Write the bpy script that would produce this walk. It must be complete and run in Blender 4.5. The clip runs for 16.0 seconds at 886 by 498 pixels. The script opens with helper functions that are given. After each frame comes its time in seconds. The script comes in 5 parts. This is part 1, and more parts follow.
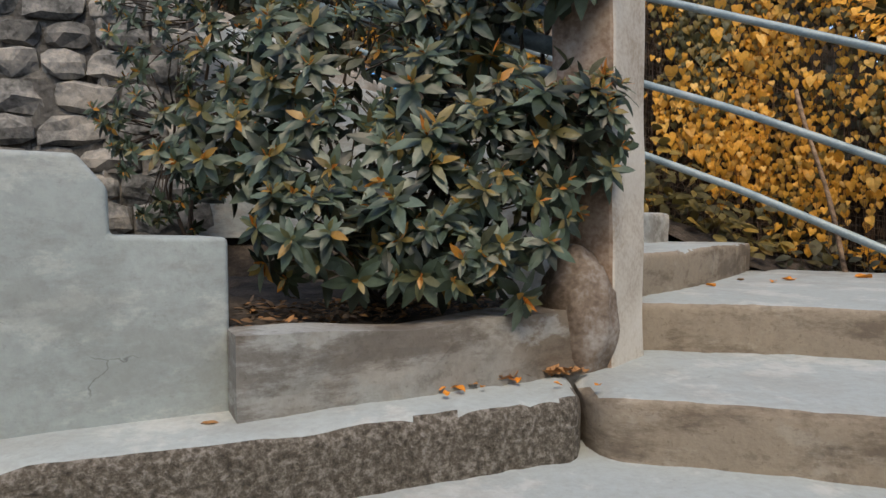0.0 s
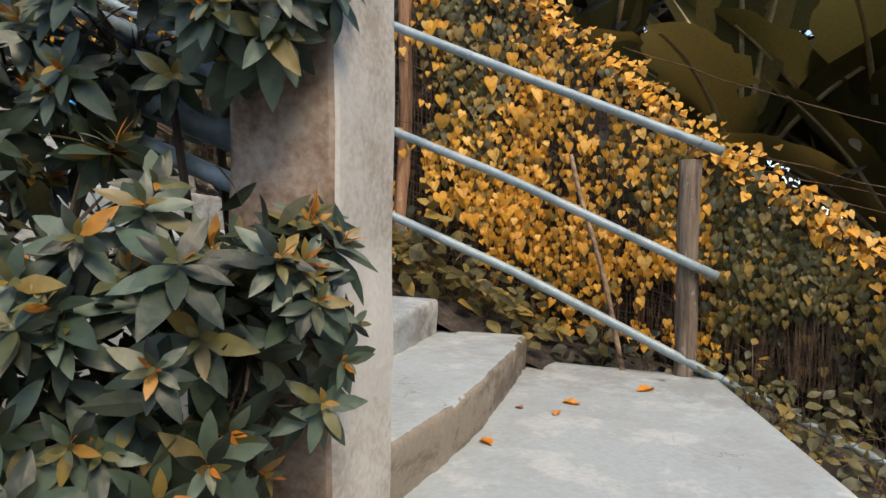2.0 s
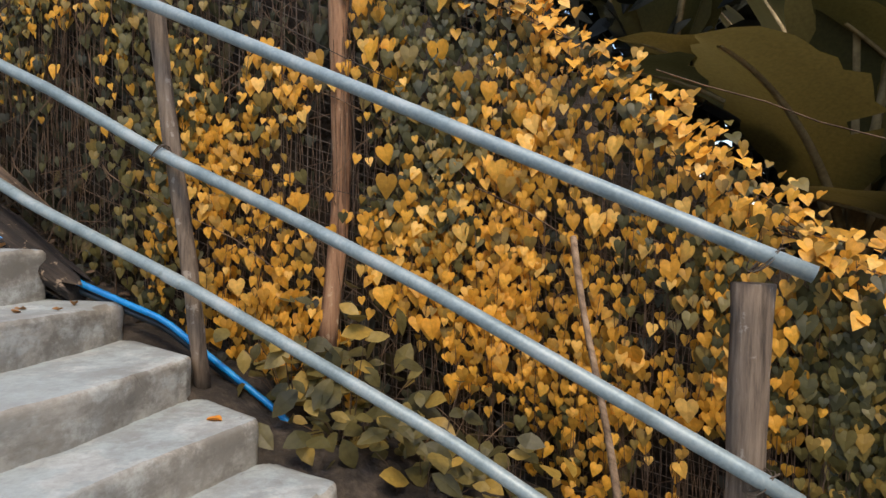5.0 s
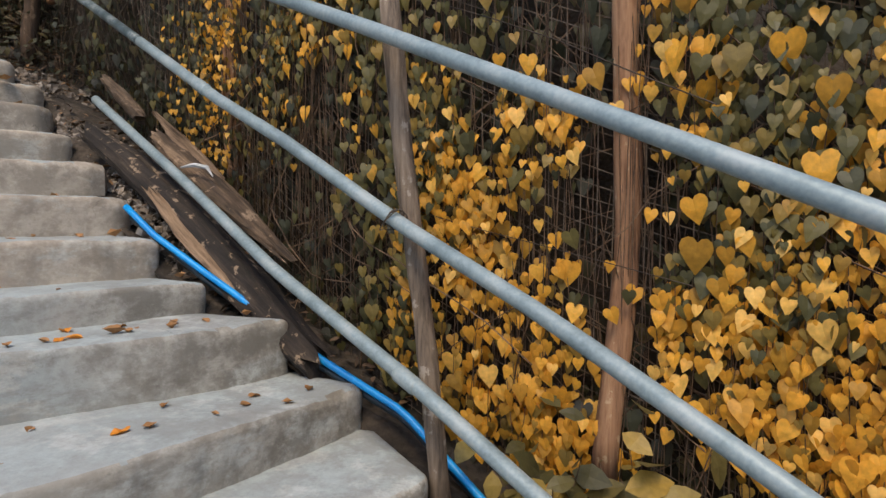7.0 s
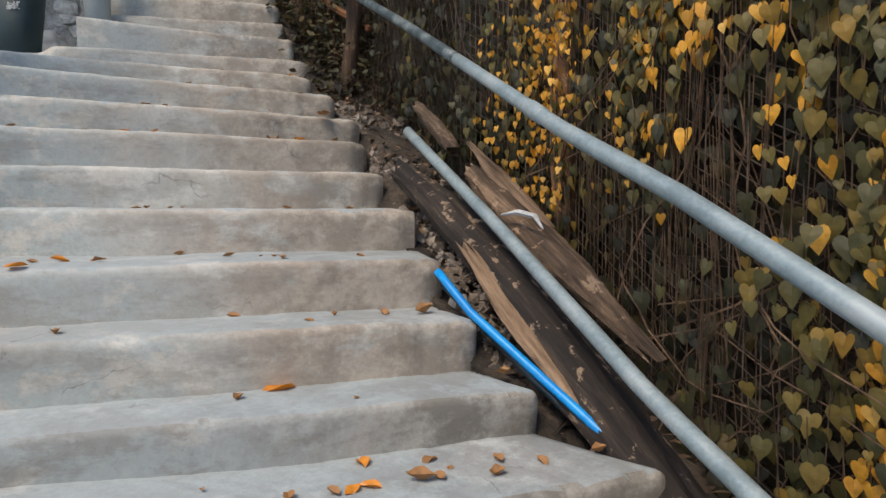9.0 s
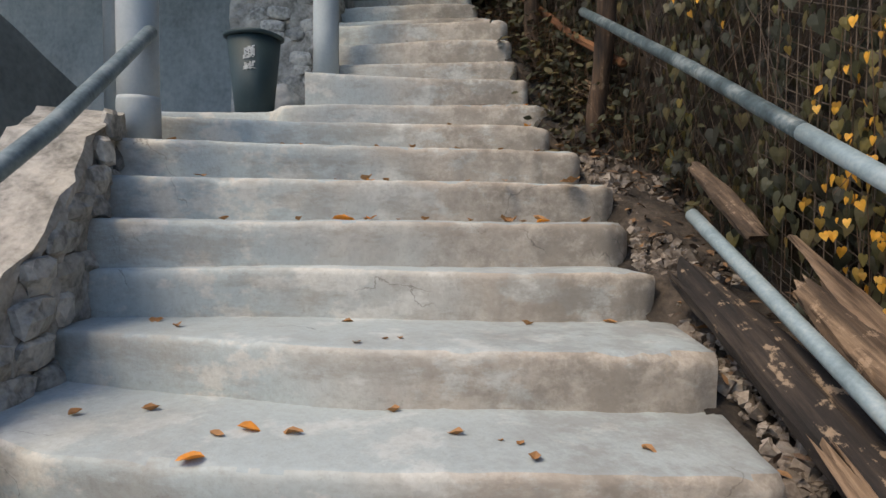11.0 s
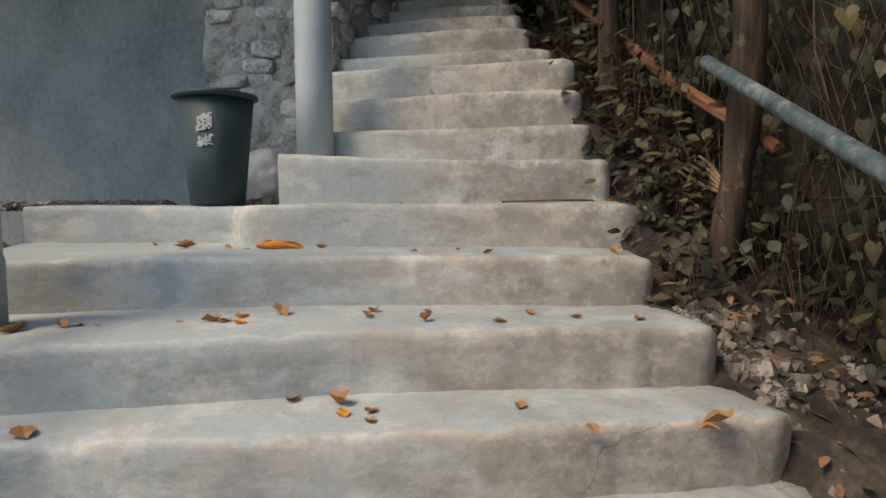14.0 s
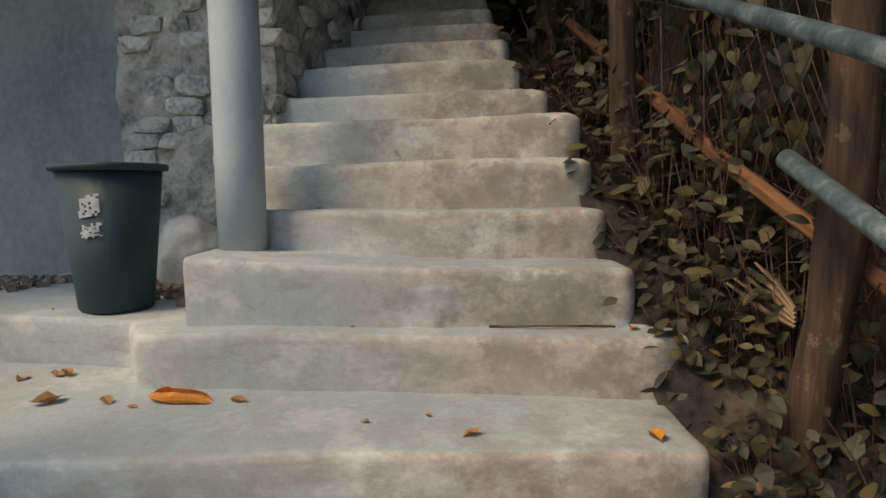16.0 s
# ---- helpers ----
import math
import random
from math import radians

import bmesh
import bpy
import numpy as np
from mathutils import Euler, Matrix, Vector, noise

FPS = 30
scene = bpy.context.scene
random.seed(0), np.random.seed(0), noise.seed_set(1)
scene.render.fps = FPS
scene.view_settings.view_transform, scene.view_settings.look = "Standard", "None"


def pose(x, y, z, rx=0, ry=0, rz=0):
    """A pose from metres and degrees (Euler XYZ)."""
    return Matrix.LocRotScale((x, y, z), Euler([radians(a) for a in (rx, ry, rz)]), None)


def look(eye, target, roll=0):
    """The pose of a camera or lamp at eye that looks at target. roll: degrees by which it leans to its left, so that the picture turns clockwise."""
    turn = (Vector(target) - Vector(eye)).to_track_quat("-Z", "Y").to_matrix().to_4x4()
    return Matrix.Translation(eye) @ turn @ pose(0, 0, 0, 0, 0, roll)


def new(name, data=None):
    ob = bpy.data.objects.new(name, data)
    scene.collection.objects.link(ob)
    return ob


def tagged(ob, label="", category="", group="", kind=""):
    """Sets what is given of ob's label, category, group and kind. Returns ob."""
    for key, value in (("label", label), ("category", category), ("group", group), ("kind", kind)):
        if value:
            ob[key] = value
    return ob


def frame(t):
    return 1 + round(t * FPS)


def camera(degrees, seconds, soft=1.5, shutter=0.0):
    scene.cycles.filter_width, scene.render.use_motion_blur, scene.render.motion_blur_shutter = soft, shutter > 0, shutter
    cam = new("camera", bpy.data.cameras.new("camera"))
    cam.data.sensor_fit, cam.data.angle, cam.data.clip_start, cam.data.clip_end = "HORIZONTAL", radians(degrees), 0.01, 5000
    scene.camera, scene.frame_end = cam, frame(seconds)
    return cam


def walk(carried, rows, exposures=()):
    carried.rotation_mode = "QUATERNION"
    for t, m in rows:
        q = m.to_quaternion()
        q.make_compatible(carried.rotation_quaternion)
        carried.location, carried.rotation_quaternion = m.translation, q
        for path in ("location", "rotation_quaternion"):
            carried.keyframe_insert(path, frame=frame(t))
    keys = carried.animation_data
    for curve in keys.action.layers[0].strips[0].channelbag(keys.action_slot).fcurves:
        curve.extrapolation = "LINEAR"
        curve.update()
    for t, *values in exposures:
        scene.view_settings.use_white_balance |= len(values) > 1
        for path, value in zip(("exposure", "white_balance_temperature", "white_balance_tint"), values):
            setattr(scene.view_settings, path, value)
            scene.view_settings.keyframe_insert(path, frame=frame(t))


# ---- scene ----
cam = camera(69.7, 16.0)
PATH = [
    (0, 0.002, 0.001, 1.530, 0.03, -2.05, -0.33),
    (0.5, 0.066, 0.240, 1.650, -5.90, -2.01, -0.13),
    (1, 0.163, 0.481, 1.761, -13.51, -1.91, 0.15),
    (1.5, 0.260, 0.709, 1.865, -18.13, -1.97, 0.41),
    (2, 0.354, 0.923, 1.982, -19.54, -1.78, 0.75),
    (2.5, 0.465, 1.123, 2.078, -20.62, -1.82, 1.03),
    (3, 0.611, 1.308, 2.148, -21.34, -1.90, 1.08),
    (3.2, 0.678, 1.374, 2.183, -21.25, -1.93, 1.07),
    (5.3, 1.473, 2.089, 2.566, -6.93, -2.23, 0.76),
    (5.5, 1.497, 2.161, 2.605, -3.30, -2.24, 0.74),
    (6, 1.483, 2.357, 2.674, 3.16, -2.76, 0.74),
    (6.5, 1.467, 2.582, 2.744, 7.48, -3.12, 0.75),
    (7, 1.403, 2.790, 2.815, 12.85, -3.72, 0.26),
    (7.5, 1.300, 2.977, 2.858, 21.86, -4.03, -0.50),
    (8, 1.159, 3.168, 2.884, 30.49, -4.03, -0.76),
    (8.5, 0.979, 3.359, 2.953, 35.11, -3.88, -0.33),
    (9, 0.772, 3.529, 3.022, 38.31, -3.34, -0.16),
    (9.5, 0.587, 3.644, 3.114, 43.17, -3.01, -0.03),
    (10, 0.409, 3.724, 3.195, 49.25, -2.71, 0.15),
    (10.2, 0.358, 3.760, 3.229, 51.25, -2.64, 0.25),
    (12.3, -0.446, 4.254, 3.741, 61.21, -3.32, 0.12),
    (12.5, -0.511, 4.298, 3.782, 61.35, -3.42, 0.06),
    (13, -0.698, 4.453, 3.875, 61.51, -3.51, -0.08),
    (13.5, -0.884, 4.602, 4.004, 61.66, -3.62, -0.26),
    (14, -1.056, 4.724, 4.107, 61.61, -3.80, -0.39),
    (14.5, -1.220, 4.830, 4.217, 61.27, -4.02, -0.47),
    (15, -1.384, 4.944, 4.353, 60.85, -4.43, -0.66),
    (15.5, -1.538, 5.043, 4.455, 60.44, -4.62, -0.75),
    (16, -1.689, 5.133, 4.538, 60.09, -5.01, -0.81),
]
EXPOSURES = [(0.0, 0.73, 6750, 10), (1.0, 0.85, 6950, 10), (2.5, 1.1, 6800, 10), (6.0, 0.9, 6650, 10), (8.5, 0.78, 6600, 10), (10.0, 0.92, 6700, 10), (13.0, 0.92, 6950, 10), (16.0, 0.72, 7550, 10)]
walk(cam, [(t, pose(x, y, z, 90 + pitch, 0, yaw) @ pose(0, 0, 0, 0, 0, roll)) for t, x, y, z, yaw, pitch, roll in PATH], exposures=EXPOSURES)

# ---- light ----
world = bpy.data.worlds.new("world")
scene.world = world
world.use_nodes = True
wn = world.node_tree.nodes
sky = wn.new("ShaderNodeTexSky")
sky.sky_type, sky.sun_disc = "NISHITA", False
sky.sun_elevation, sky.sun_rotation = radians(54), radians(187)
wn["Background"].inputs["Strength"].default_value = 0.15
world.node_tree.links.new(sky.outputs["Color"], wn["Background"].inputs["Color"])
sun = new("sun", bpy.data.lights.new("sun", "SUN"))
sun.data.energy, sun.data.angle, sun.data.color = 1.5, radians(20), (1.0, 0.84, 0.62)
sun.matrix_world = look((1.5, -4, 14), (0.5, 4.5, 2.2))


# ---- materials ----
def material(name, colours, scale=6.0, fine=60.0, rough=0.8, bump=0.3, depth=0.01, metal=0.0, island=0.0, piece=0.0, sheen=0.0):
    """A mottled surface: colours blended by a coarse and a fine noise, with relief; island or piece: brightness that varies by piece."""
    m = bpy.data.materials.new(name)
    m.use_nodes = True
    n, l = m.node_tree.nodes, m.node_tree.links
    b = n["Principled BSDF"]
    tc = n.new("ShaderNodeNewGeometry")
    a, c = n.new("ShaderNodeTexNoise"), n.new("ShaderNodeTexNoise")
    a.inputs["Scale"].default_value, a.inputs["Detail"].default_value, a.inputs["Roughness"].default_value = scale, 6, 0.62
    c.inputs["Scale"].default_value, c.inputs["Detail"].default_value = fine, 4
    for t in (a, c):
        l.new(tc.outputs["Position"], t.inputs["Vector"])
    mix = n.new("ShaderNodeMath")
    mix.operation = "MULTIPLY_ADD"
    l.new(c.outputs["Fac"], mix.inputs[0])
    mix.inputs[1].default_value = 0.35
    l.new(a.outputs["Fac"], mix.inputs[2])
    sub = n.new("ShaderNodeMath")
    sub.operation = "SUBTRACT"
    l.new(mix.outputs[0], sub.inputs[0])
    sub.inputs[1].default_value = 0.175
    ramp = n.new("ShaderNodeValToRGB")
    l.new(sub.outputs[0], ramp.inputs["Fac"])
    el = ramp.color_ramp.elements
    while len(el) < len(colours):
        el.new(0.5)
    for i, col in enumerate(colours):
        el[i].position = 0.33 + 0.34 * i / max(1, len(colours) - 1)
        el[i].color = (*col, 1)
    out = ramp.outputs["Color"]
    if island or piece:
        hsv = n.new("ShaderNodeHueSaturation")
        rnd = tc.outputs["Random Per Island"] if island else n.new("ShaderNodeObjectInfo").outputs["Random"]
        mr = n.new("ShaderNodeMapRange")
        mr.inputs["To Min"].default_value, mr.inputs["To Max"].default_value = 1 - (island or piece), 1 + (island or piece)
        l.new(rnd, mr.inputs["Value"])
        l.new(mr.outputs[0], hsv.inputs["Value"])
        l.new(out, hsv.inputs["Color"])
        out = hsv.outputs["Color"]
    l.new(out, b.inputs["Base Color"])
    b.inputs["Roughness"].default_value, b.inputs["Metallic"].default_value = rough, metal
    if bump:
        bp = n.new("ShaderNodeBump")
        bp.inputs["Strength"].default_value, bp.inputs["Distance"].default_value = bump, depth
        l.new(mix.outputs[0], bp.inputs["Height"])
        l.new(bp.outputs[0], b.inputs["Normal"])
    return m


def grain(name, colours, axis, scale=26.0, rough=0.88, bump=0.7, depth=0.012, spots=None):
    """Weathered wood: fibres running along axis, dark checks between them, patches of bare pale wood."""
    m = bpy.data.materials.new(name)
    m.use_nodes = True
    n, l = m.node_tree.nodes, m.node_tree.links
    b = n["Principled BSDF"]
    geo = n.new("ShaderNodeNewGeometry")
    ax = Vector(axis).normalized()
    dot, mul, sub = n.new("ShaderNodeVectorMath"), n.new("ShaderNodeVectorMath"), n.new("ShaderNodeVectorMath")
    dot.operation, mul.operation, sub.operation = "DOT_PRODUCT", "SCALE", "SUBTRACT"
    l.new(geo.outputs["Position"], dot.inputs[0])
    dot.inputs[1].default_value = ax
    mul.inputs[0].default_value = ax * 0.92
    l.new(dot.outputs["Value"], mul.inputs["Scale"])
    l.new(geo.outputs["Position"], sub.inputs[0])
    l.new(mul.outputs[0], sub.inputs[1])
    fib, patch = n.new("ShaderNodeTexNoise"), n.new("ShaderNodeTexNoise")
    fib.inputs["Scale"].default_value, fib.inputs["Detail"].default_value, fib.inputs["Roughness"].default_value = scale, 7, 0.68
    patch.inputs["Scale"].default_value, patch.inputs["Detail"].default_value, patch.inputs["Roughness"].default_value = 15, 6, 0.65
    l.new(sub.outputs[0], fib.inputs["Vector"])
    l.new(geo.outputs["Position"], patch.inputs["Vector"])
    ramp = n.new("ShaderNodeValToRGB")
    l.new(fib.outputs["Fac"], ramp.inputs["Fac"])
    el = ramp.color_ramp.elements
    while len(el) < len(colours):
        el.new(0.5)
    for i, col in enumerate(colours):
        el[i].position, el[i].color = 0.34 + 0.32 * i / (len(colours) - 1), (*col, 1)
    out = ramp.outputs["Color"]
    if spots:
        both = n.new("ShaderNodeMath")
        both.operation = "MULTIPLY_ADD"
        both.inputs[1].default_value = 0.5
        l.new(fib.outputs["Fac"], both.inputs[0])
        l.new(patch.outputs["Fac"], both.inputs[2])
        mr = n.new("ShaderNodeMapRange")
        mr.inputs["From Min"].default_value, mr.inputs["From Max"].default_value = spots[1], spots[1] + 0.05
        l.new(both.outputs[0], mr.inputs["Value"])
        mix = n.new("ShaderNodeMix")
        mix.data_type = "RGBA"
        l.new(mr.outputs[0], mix.inputs["Factor"])
        slots = [q for q in mix.inputs if q.type == "RGBA"]
        l.new(out, slots[0])
        slots[1].default_value = (*spots[0], 1)
        out = [q for q in mix.outputs if q.type == "RGBA"][0]
    l.new(out, b.inputs["Base Color"])
    b.inputs["Roughness"].default_value = rough
    bp = n.new("ShaderNodeBump")
    bp.inputs["Strength"].default_value, bp.inputs["Distance"].default_value = bump, depth
    l.new(fib.outputs["Fac"], bp.inputs["Height"])
    l.new(bp.outputs[0], b.inputs["Normal"])
    return m


def leaf_material(name, stops, rough=0.5, through_light=0.25):
    """Leaves whose colour is picked per leaf from the stops (position, colour), with some light passing through."""
    m = bpy.data.materials.new(name)
    m.use_nodes = True
    n, l = m.node_tree.nodes, m.node_tree.links
    b = n["Principled BSDF"]
    g = n.new("ShaderNodeNewGeometry")
    ramp = n.new("ShaderNodeValToRGB")
    el = ramp.color_ramp.elements
    while len(el) < len(stops):
        el.new(0.5)
    for i, (p, col) in enumerate(stops):
        el[i].position, el[i].color = p, (*col, 1)
    l.new(g.outputs["Random Per Island"], ramp.inputs["Fac"])
    no = n.new("ShaderNodeTexNoise")
    no.inputs["Scale"].default_value, no.inputs["Detail"].default_value = 55, 3
    l.new(g.outputs["Position"], no.inputs["Vector"])
    hsv = n.new("ShaderNodeHueSaturation")
    mr = n.new("ShaderNodeMapRange")
    mr.inputs["To Min"].default_value, mr.inputs["To Max"].default_value = 0.6, 1.4
    l.new(no.outputs["Fac"], mr.inputs["Value"])
    l.new(mr.outputs[0], hsv.inputs["Value"])
    l.new(ramp.outputs["Color"], hsv.inputs["Color"])
    l.new(hsv.outputs["Color"], b.inputs["Base Color"])
    b.inputs["Roughness"].default_value = rough
    tr = n.new("ShaderNodeBsdfTranslucent")
    l.new(hsv.outputs["Color"], tr.inputs["Color"])
    ms = n.new("ShaderNodeMixShader")
    ms.inputs["Fac"].default_value = through_light
    l.new(b.outputs[0], ms.inputs[1])
    l.new(tr.outputs[0], ms.inputs[2])
    l.new(ms.outputs[0], n["Material Output"].inputs["Surface"])
    bp = n.new("ShaderNodeBump")
    bp.inputs["Strength"].default_value, bp.inputs["Distance"].default_value = 0.3, 0.004
    l.new(no.outputs["Fac"], bp.inputs["Height"])
    l.new(bp.outputs[0], b.inputs["Normal"])
    return m




def concrete(name, warm, cool, stain, amount, cool_to=2.7):
    """Old cast concrete: a cool skim coat on the house side, beige elsewhere, brown grime in streaks, fine pits."""
    m = bpy.data.materials.new(name)
    m.use_nodes = True
    n, l = m.node_tree.nodes, m.node_tree.links
    b = n["Principled BSDF"]
    geo = n.new("ShaderNodeNewGeometry")

    def noise_at(scale, stretch, detail=5, rough=0.6):
        mp = n.new("ShaderNodeMapping")
        mp.inputs["Scale"].default_value = (1, 1, stretch)
        l.new(geo.outputs["Position"], mp.inputs["Vector"])
        t = n.new("ShaderNodeTexNoise")
        t.inputs["Scale"].default_value, t.inputs["Detail"].default_value, t.inputs["Roughness"].default_value = scale, detail, rough
        l.new(mp.outputs[0], t.inputs["Vector"])
        return t.outputs["Fac"]

    def span(value, lo, hi, to_lo=0.0, to_hi=1.0):
        r = n.new("ShaderNodeMapRange")
        r.interpolation_type = "SMOOTHSTEP"
        for key, v in (("From Min", lo), ("From Max", hi), ("To Min", to_lo), ("To Max", to_hi)):
            r.inputs[key].default_value = v
        l.new(value, r.inputs["Value"])
        return r.outputs[0]

    def blend(fac, a, c):
        x = n.new("ShaderNodeMix")
        x.data_type = "RGBA"
        l.new(fac, x.inputs["Factor"])
        for key, v in (("A", a), ("B", c)):
            slot = [q for q in x.inputs if q.name == key and q.type == "RGBA"][0]
            if isinstance(v, tuple):
                slot.default_value = (*v, 1)
            else:
                l.new(v, slot)
        return [q for q in x.outputs if q.type == "RGBA"][0]

    dot = n.new("ShaderNodeVectorMath")
    dot.operation = "DOT_PRODUCT"
    dot.inputs[1].default_value = (0.6, 0.8, 0.35)
    l.new(geo.outputs["Position"], dot.inputs[0])
    big = noise_at(1.1, 1, 4)
    add = n.new("ShaderNodeMath")
    add.operation = "MULTIPLY_ADD"
    add.inputs[1].default_value = 2.4
    l.new(big, add.inputs[0])
    l.new(dot.outputs["Value"], add.inputs[2])
    base = blend(span(add.outputs[0], cool_to + 0.9, cool_to + 1.9), cool, warm)
    pale = tuple(min(0.60, (v + w) * 0.61) for v, w in zip(warm, cool))
    base = blend(span(noise_at(3.1, 1.8, 8, 0.68), 0.52, 0.60), base, pale)
    base = blend(span(noise_at(2.3, 3.0, 9, 0.72), 0.475, 0.60, 0, amount), base, stain)
    base = blend(span(noise_at(8.5, 1.4, 9, 0.75), 0.53, 0.68, 0, amount * 0.6), base, tuple(v * 0.65 for v in stain))
    edge = n.new("ShaderNodeMath")
    edge.operation = "MULTIPLY_ADD"
    edge.inputs[1].default_value = 1.6
    l.new(noise_at(2.6, 1.5, 6), edge.inputs[0])
    l.new(dot.outputs["Value"], edge.inputs[2])
    splash = n.new("ShaderNodeMath")
    splash.operation = "MULTIPLY"
    l.new(span(edge.outputs[0], 4.6, 5.5), splash.inputs[0])
    l.new(span(noise_at(5.5, 1.2, 9, 0.74), 0.40, 0.58, 0, min(0.85, amount * 1.6)), splash.inputs[1])
    base = blend(splash.outputs[0], base, tuple(v * 0.72 for v in stain))
    base = blend(span(noise_at(38, 1, 5, 0.7), 0.35, 0.70, 0.0, 0.22), base, tuple(v * 0.75 for v in stain))
    ring = n.new("ShaderNodeTexVoronoi")
    ring.feature = "DISTANCE_TO_EDGE"
    ring.inputs["Scale"].default_value = 1.3
    warp = n.new("ShaderNodeVectorMath")
    warp.operation = "MULTIPLY_ADD"
    bend = n.new("ShaderNodeTexNoise")
    bend.inputs["Scale"].default_value, bend.inputs["Detail"].default_value = 3.0, 6
    l.new(geo.outputs["Position"], bend.inputs["Vector"])
    l.new(bend.outputs["Color"], warp.inputs[0])
    warp.inputs[1].default_value = (0.5, 0.5, 0.5)
    l.new(geo.outputs["Position"], warp.inputs[2])
    l.new(warp.outputs[0], ring.inputs["Vector"])
    crack = n.new("ShaderNodeMath")
    crack.operation = "MULTIPLY"
    l.new(span(ring.outputs["Distance"], 0.0, 0.004, 0.6, 0.0), crack.inputs[0])
    l.new(span(noise_at(1.7, 1, 3), 0.57, 0.62), crack.inputs[1])
    base = blend(crack.outputs[0], base, tuple(v * 0.4 for v in stain))
    pits = noise_at(70, 1, 3)
    base = blend(span(pits, 0.60, 0.72, 0, 0.45 * amount), base, tuple(v * 0.55 for v in stain))
    l.new(base, b.inputs["Base Color"])
    b.inputs["Roughness"].default_value = 0.85
    sm = n.new("ShaderNodeMath")
    sm.operation = "MULTIPLY_ADD"
    sm.inputs[1].default_value = 0.5
    l.new(pits, sm.inputs[0])
    l.new(noise_at(14, 1, 6), sm.inputs[2])
    bp = n.new("ShaderNodeBump")
    bp.inputs["Strength"].default_value, bp.inputs["Distance"].default_value = 0.45, 0.008
    l.new(sm.outputs[0], bp.inputs["Height"])
    l.new(bp.outputs[0], b.inputs["Normal"])
    return m


CONCRETE = concrete("concrete", (0.51, 0.445, 0.37), (0.425, 0.465, 0.455), (0.27, 0.23, 0.185), 0.42, 3.8)
TREAD = concrete("tread_concrete", (0.40, 0.40, 0.38), (0.37, 0.415, 0.42), (0.27, 0.26, 0.24), 0.30, 5.0)
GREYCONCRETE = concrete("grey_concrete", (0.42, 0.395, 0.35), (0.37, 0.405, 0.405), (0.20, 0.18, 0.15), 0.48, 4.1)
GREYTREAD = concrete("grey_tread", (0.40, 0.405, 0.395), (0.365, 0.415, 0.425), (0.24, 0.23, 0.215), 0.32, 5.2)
AGGREGATE = material("eroded_concrete", [(0.045, 0.038, 0.03), (0.12, 0.105, 0.085), (0.27, 0.25, 0.225)], 60, 190, 0.95, 0.9, 0.012)
PLANTER = concrete("planter_concrete", (0.17, 0.135, 0.10), (0.36, 0.38, 0.375), (0.07, 0.05, 0.035), 0.6, 1.75)
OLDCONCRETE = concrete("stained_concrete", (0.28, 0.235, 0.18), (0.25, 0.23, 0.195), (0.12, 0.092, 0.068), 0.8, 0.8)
PLASTER = concrete("plaster", (0.36, 0.385, 0.375), (0.325, 0.375, 0.38), (0.20, 0.21, 0.20), 0.34, 2.0)
POSTMAT = material("post_concrete", [(0.36, 0.31, 0.25), (0.53, 0.50, 0.445), (0.60, 0.58, 0.535)], 2.6, 70, 0.85, 0.45, 0.008)
BROWNFACE = material("brown_post_face", [(0.08, 0.05, 0.03), (0.24, 0.165, 0.115), (0.40, 0.32, 0.25)], 5, 60, 0.9, 0.5, 0.01)
MOSSY = material("weathered_concrete", [(0.07, 0.05, 0.035), (0.18, 0.14, 0.11), (0.34, 0.32, 0.30)], 4.5, 60, 0.9, 0.5, 0.012)
STONE = material("stone", [(0.18, 0.17, 0.155), (0.40, 0.38, 0.345), (0.55, 0.51, 0.45)], 5, 40, 0.9, 0.6, 0.02, piece=0.25)
# Darker copies of stone and mortar for the wall behind the shrubs.
DARKSTONE = material("dark_stone", [(0.06, 0.06, 0.055), (0.17, 0.165, 0.155), (0.30, 0.275, 0.24)], 5, 40, 0.9, 0.6, 0.02, piece=0.3)
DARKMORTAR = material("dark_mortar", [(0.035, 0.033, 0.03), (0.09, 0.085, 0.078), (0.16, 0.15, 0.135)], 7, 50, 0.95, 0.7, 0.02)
MORTAR = material("mortar", [(0.16, 0.15, 0.13), (0.34, 0.315, 0.28), (0.48, 0.44, 0.39)], 7, 50, 0.95, 0.7, 0.02)
RENDERED = material("rendered_wall", [(0.11, 0.125, 0.125), (0.175, 0.195, 0.195), (0.24, 0.25, 0.24)], 0.9, 24, 0.85, 0.25, 0.005)
SOIL = material("soil", [(0.012, 0.009, 0.007), (0.034, 0.026, 0.019), (0.08, 0.062, 0.048)], 6, 45, 0.95, 0.8, 0.03)
BACKDROP = material("dark_backdrop", [(0.012, 0.009, 0.006), (0.04, 0.028, 0.018)], 5, 40, 1.0, 0.8, 0.03)
STEEL = material("galvanised_steel", [(0.17, 0.225, 0.245), (0.25, 0.315, 0.335), (0.35, 0.40, 0.41)], 7, 90, 0.5, 0.2, 0.002, metal=0.15)
MIDSTEEL = material("blue_grey_painted_steel", [(0.09, 0.12, 0.13), (0.15, 0.195, 0.21), (0.24, 0.28, 0.285)], 9, 60, 0.5, 0.3, 0.003, metal=0.15)
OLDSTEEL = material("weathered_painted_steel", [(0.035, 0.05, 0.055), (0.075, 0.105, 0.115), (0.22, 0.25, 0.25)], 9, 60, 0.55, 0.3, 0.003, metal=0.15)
PIPEGREY = material("grey_plastic_pipe", [(0.33, 0.37, 0.385), (0.42, 0.45, 0.455)], 3, 60, 0.6, 0.12, 0.003)
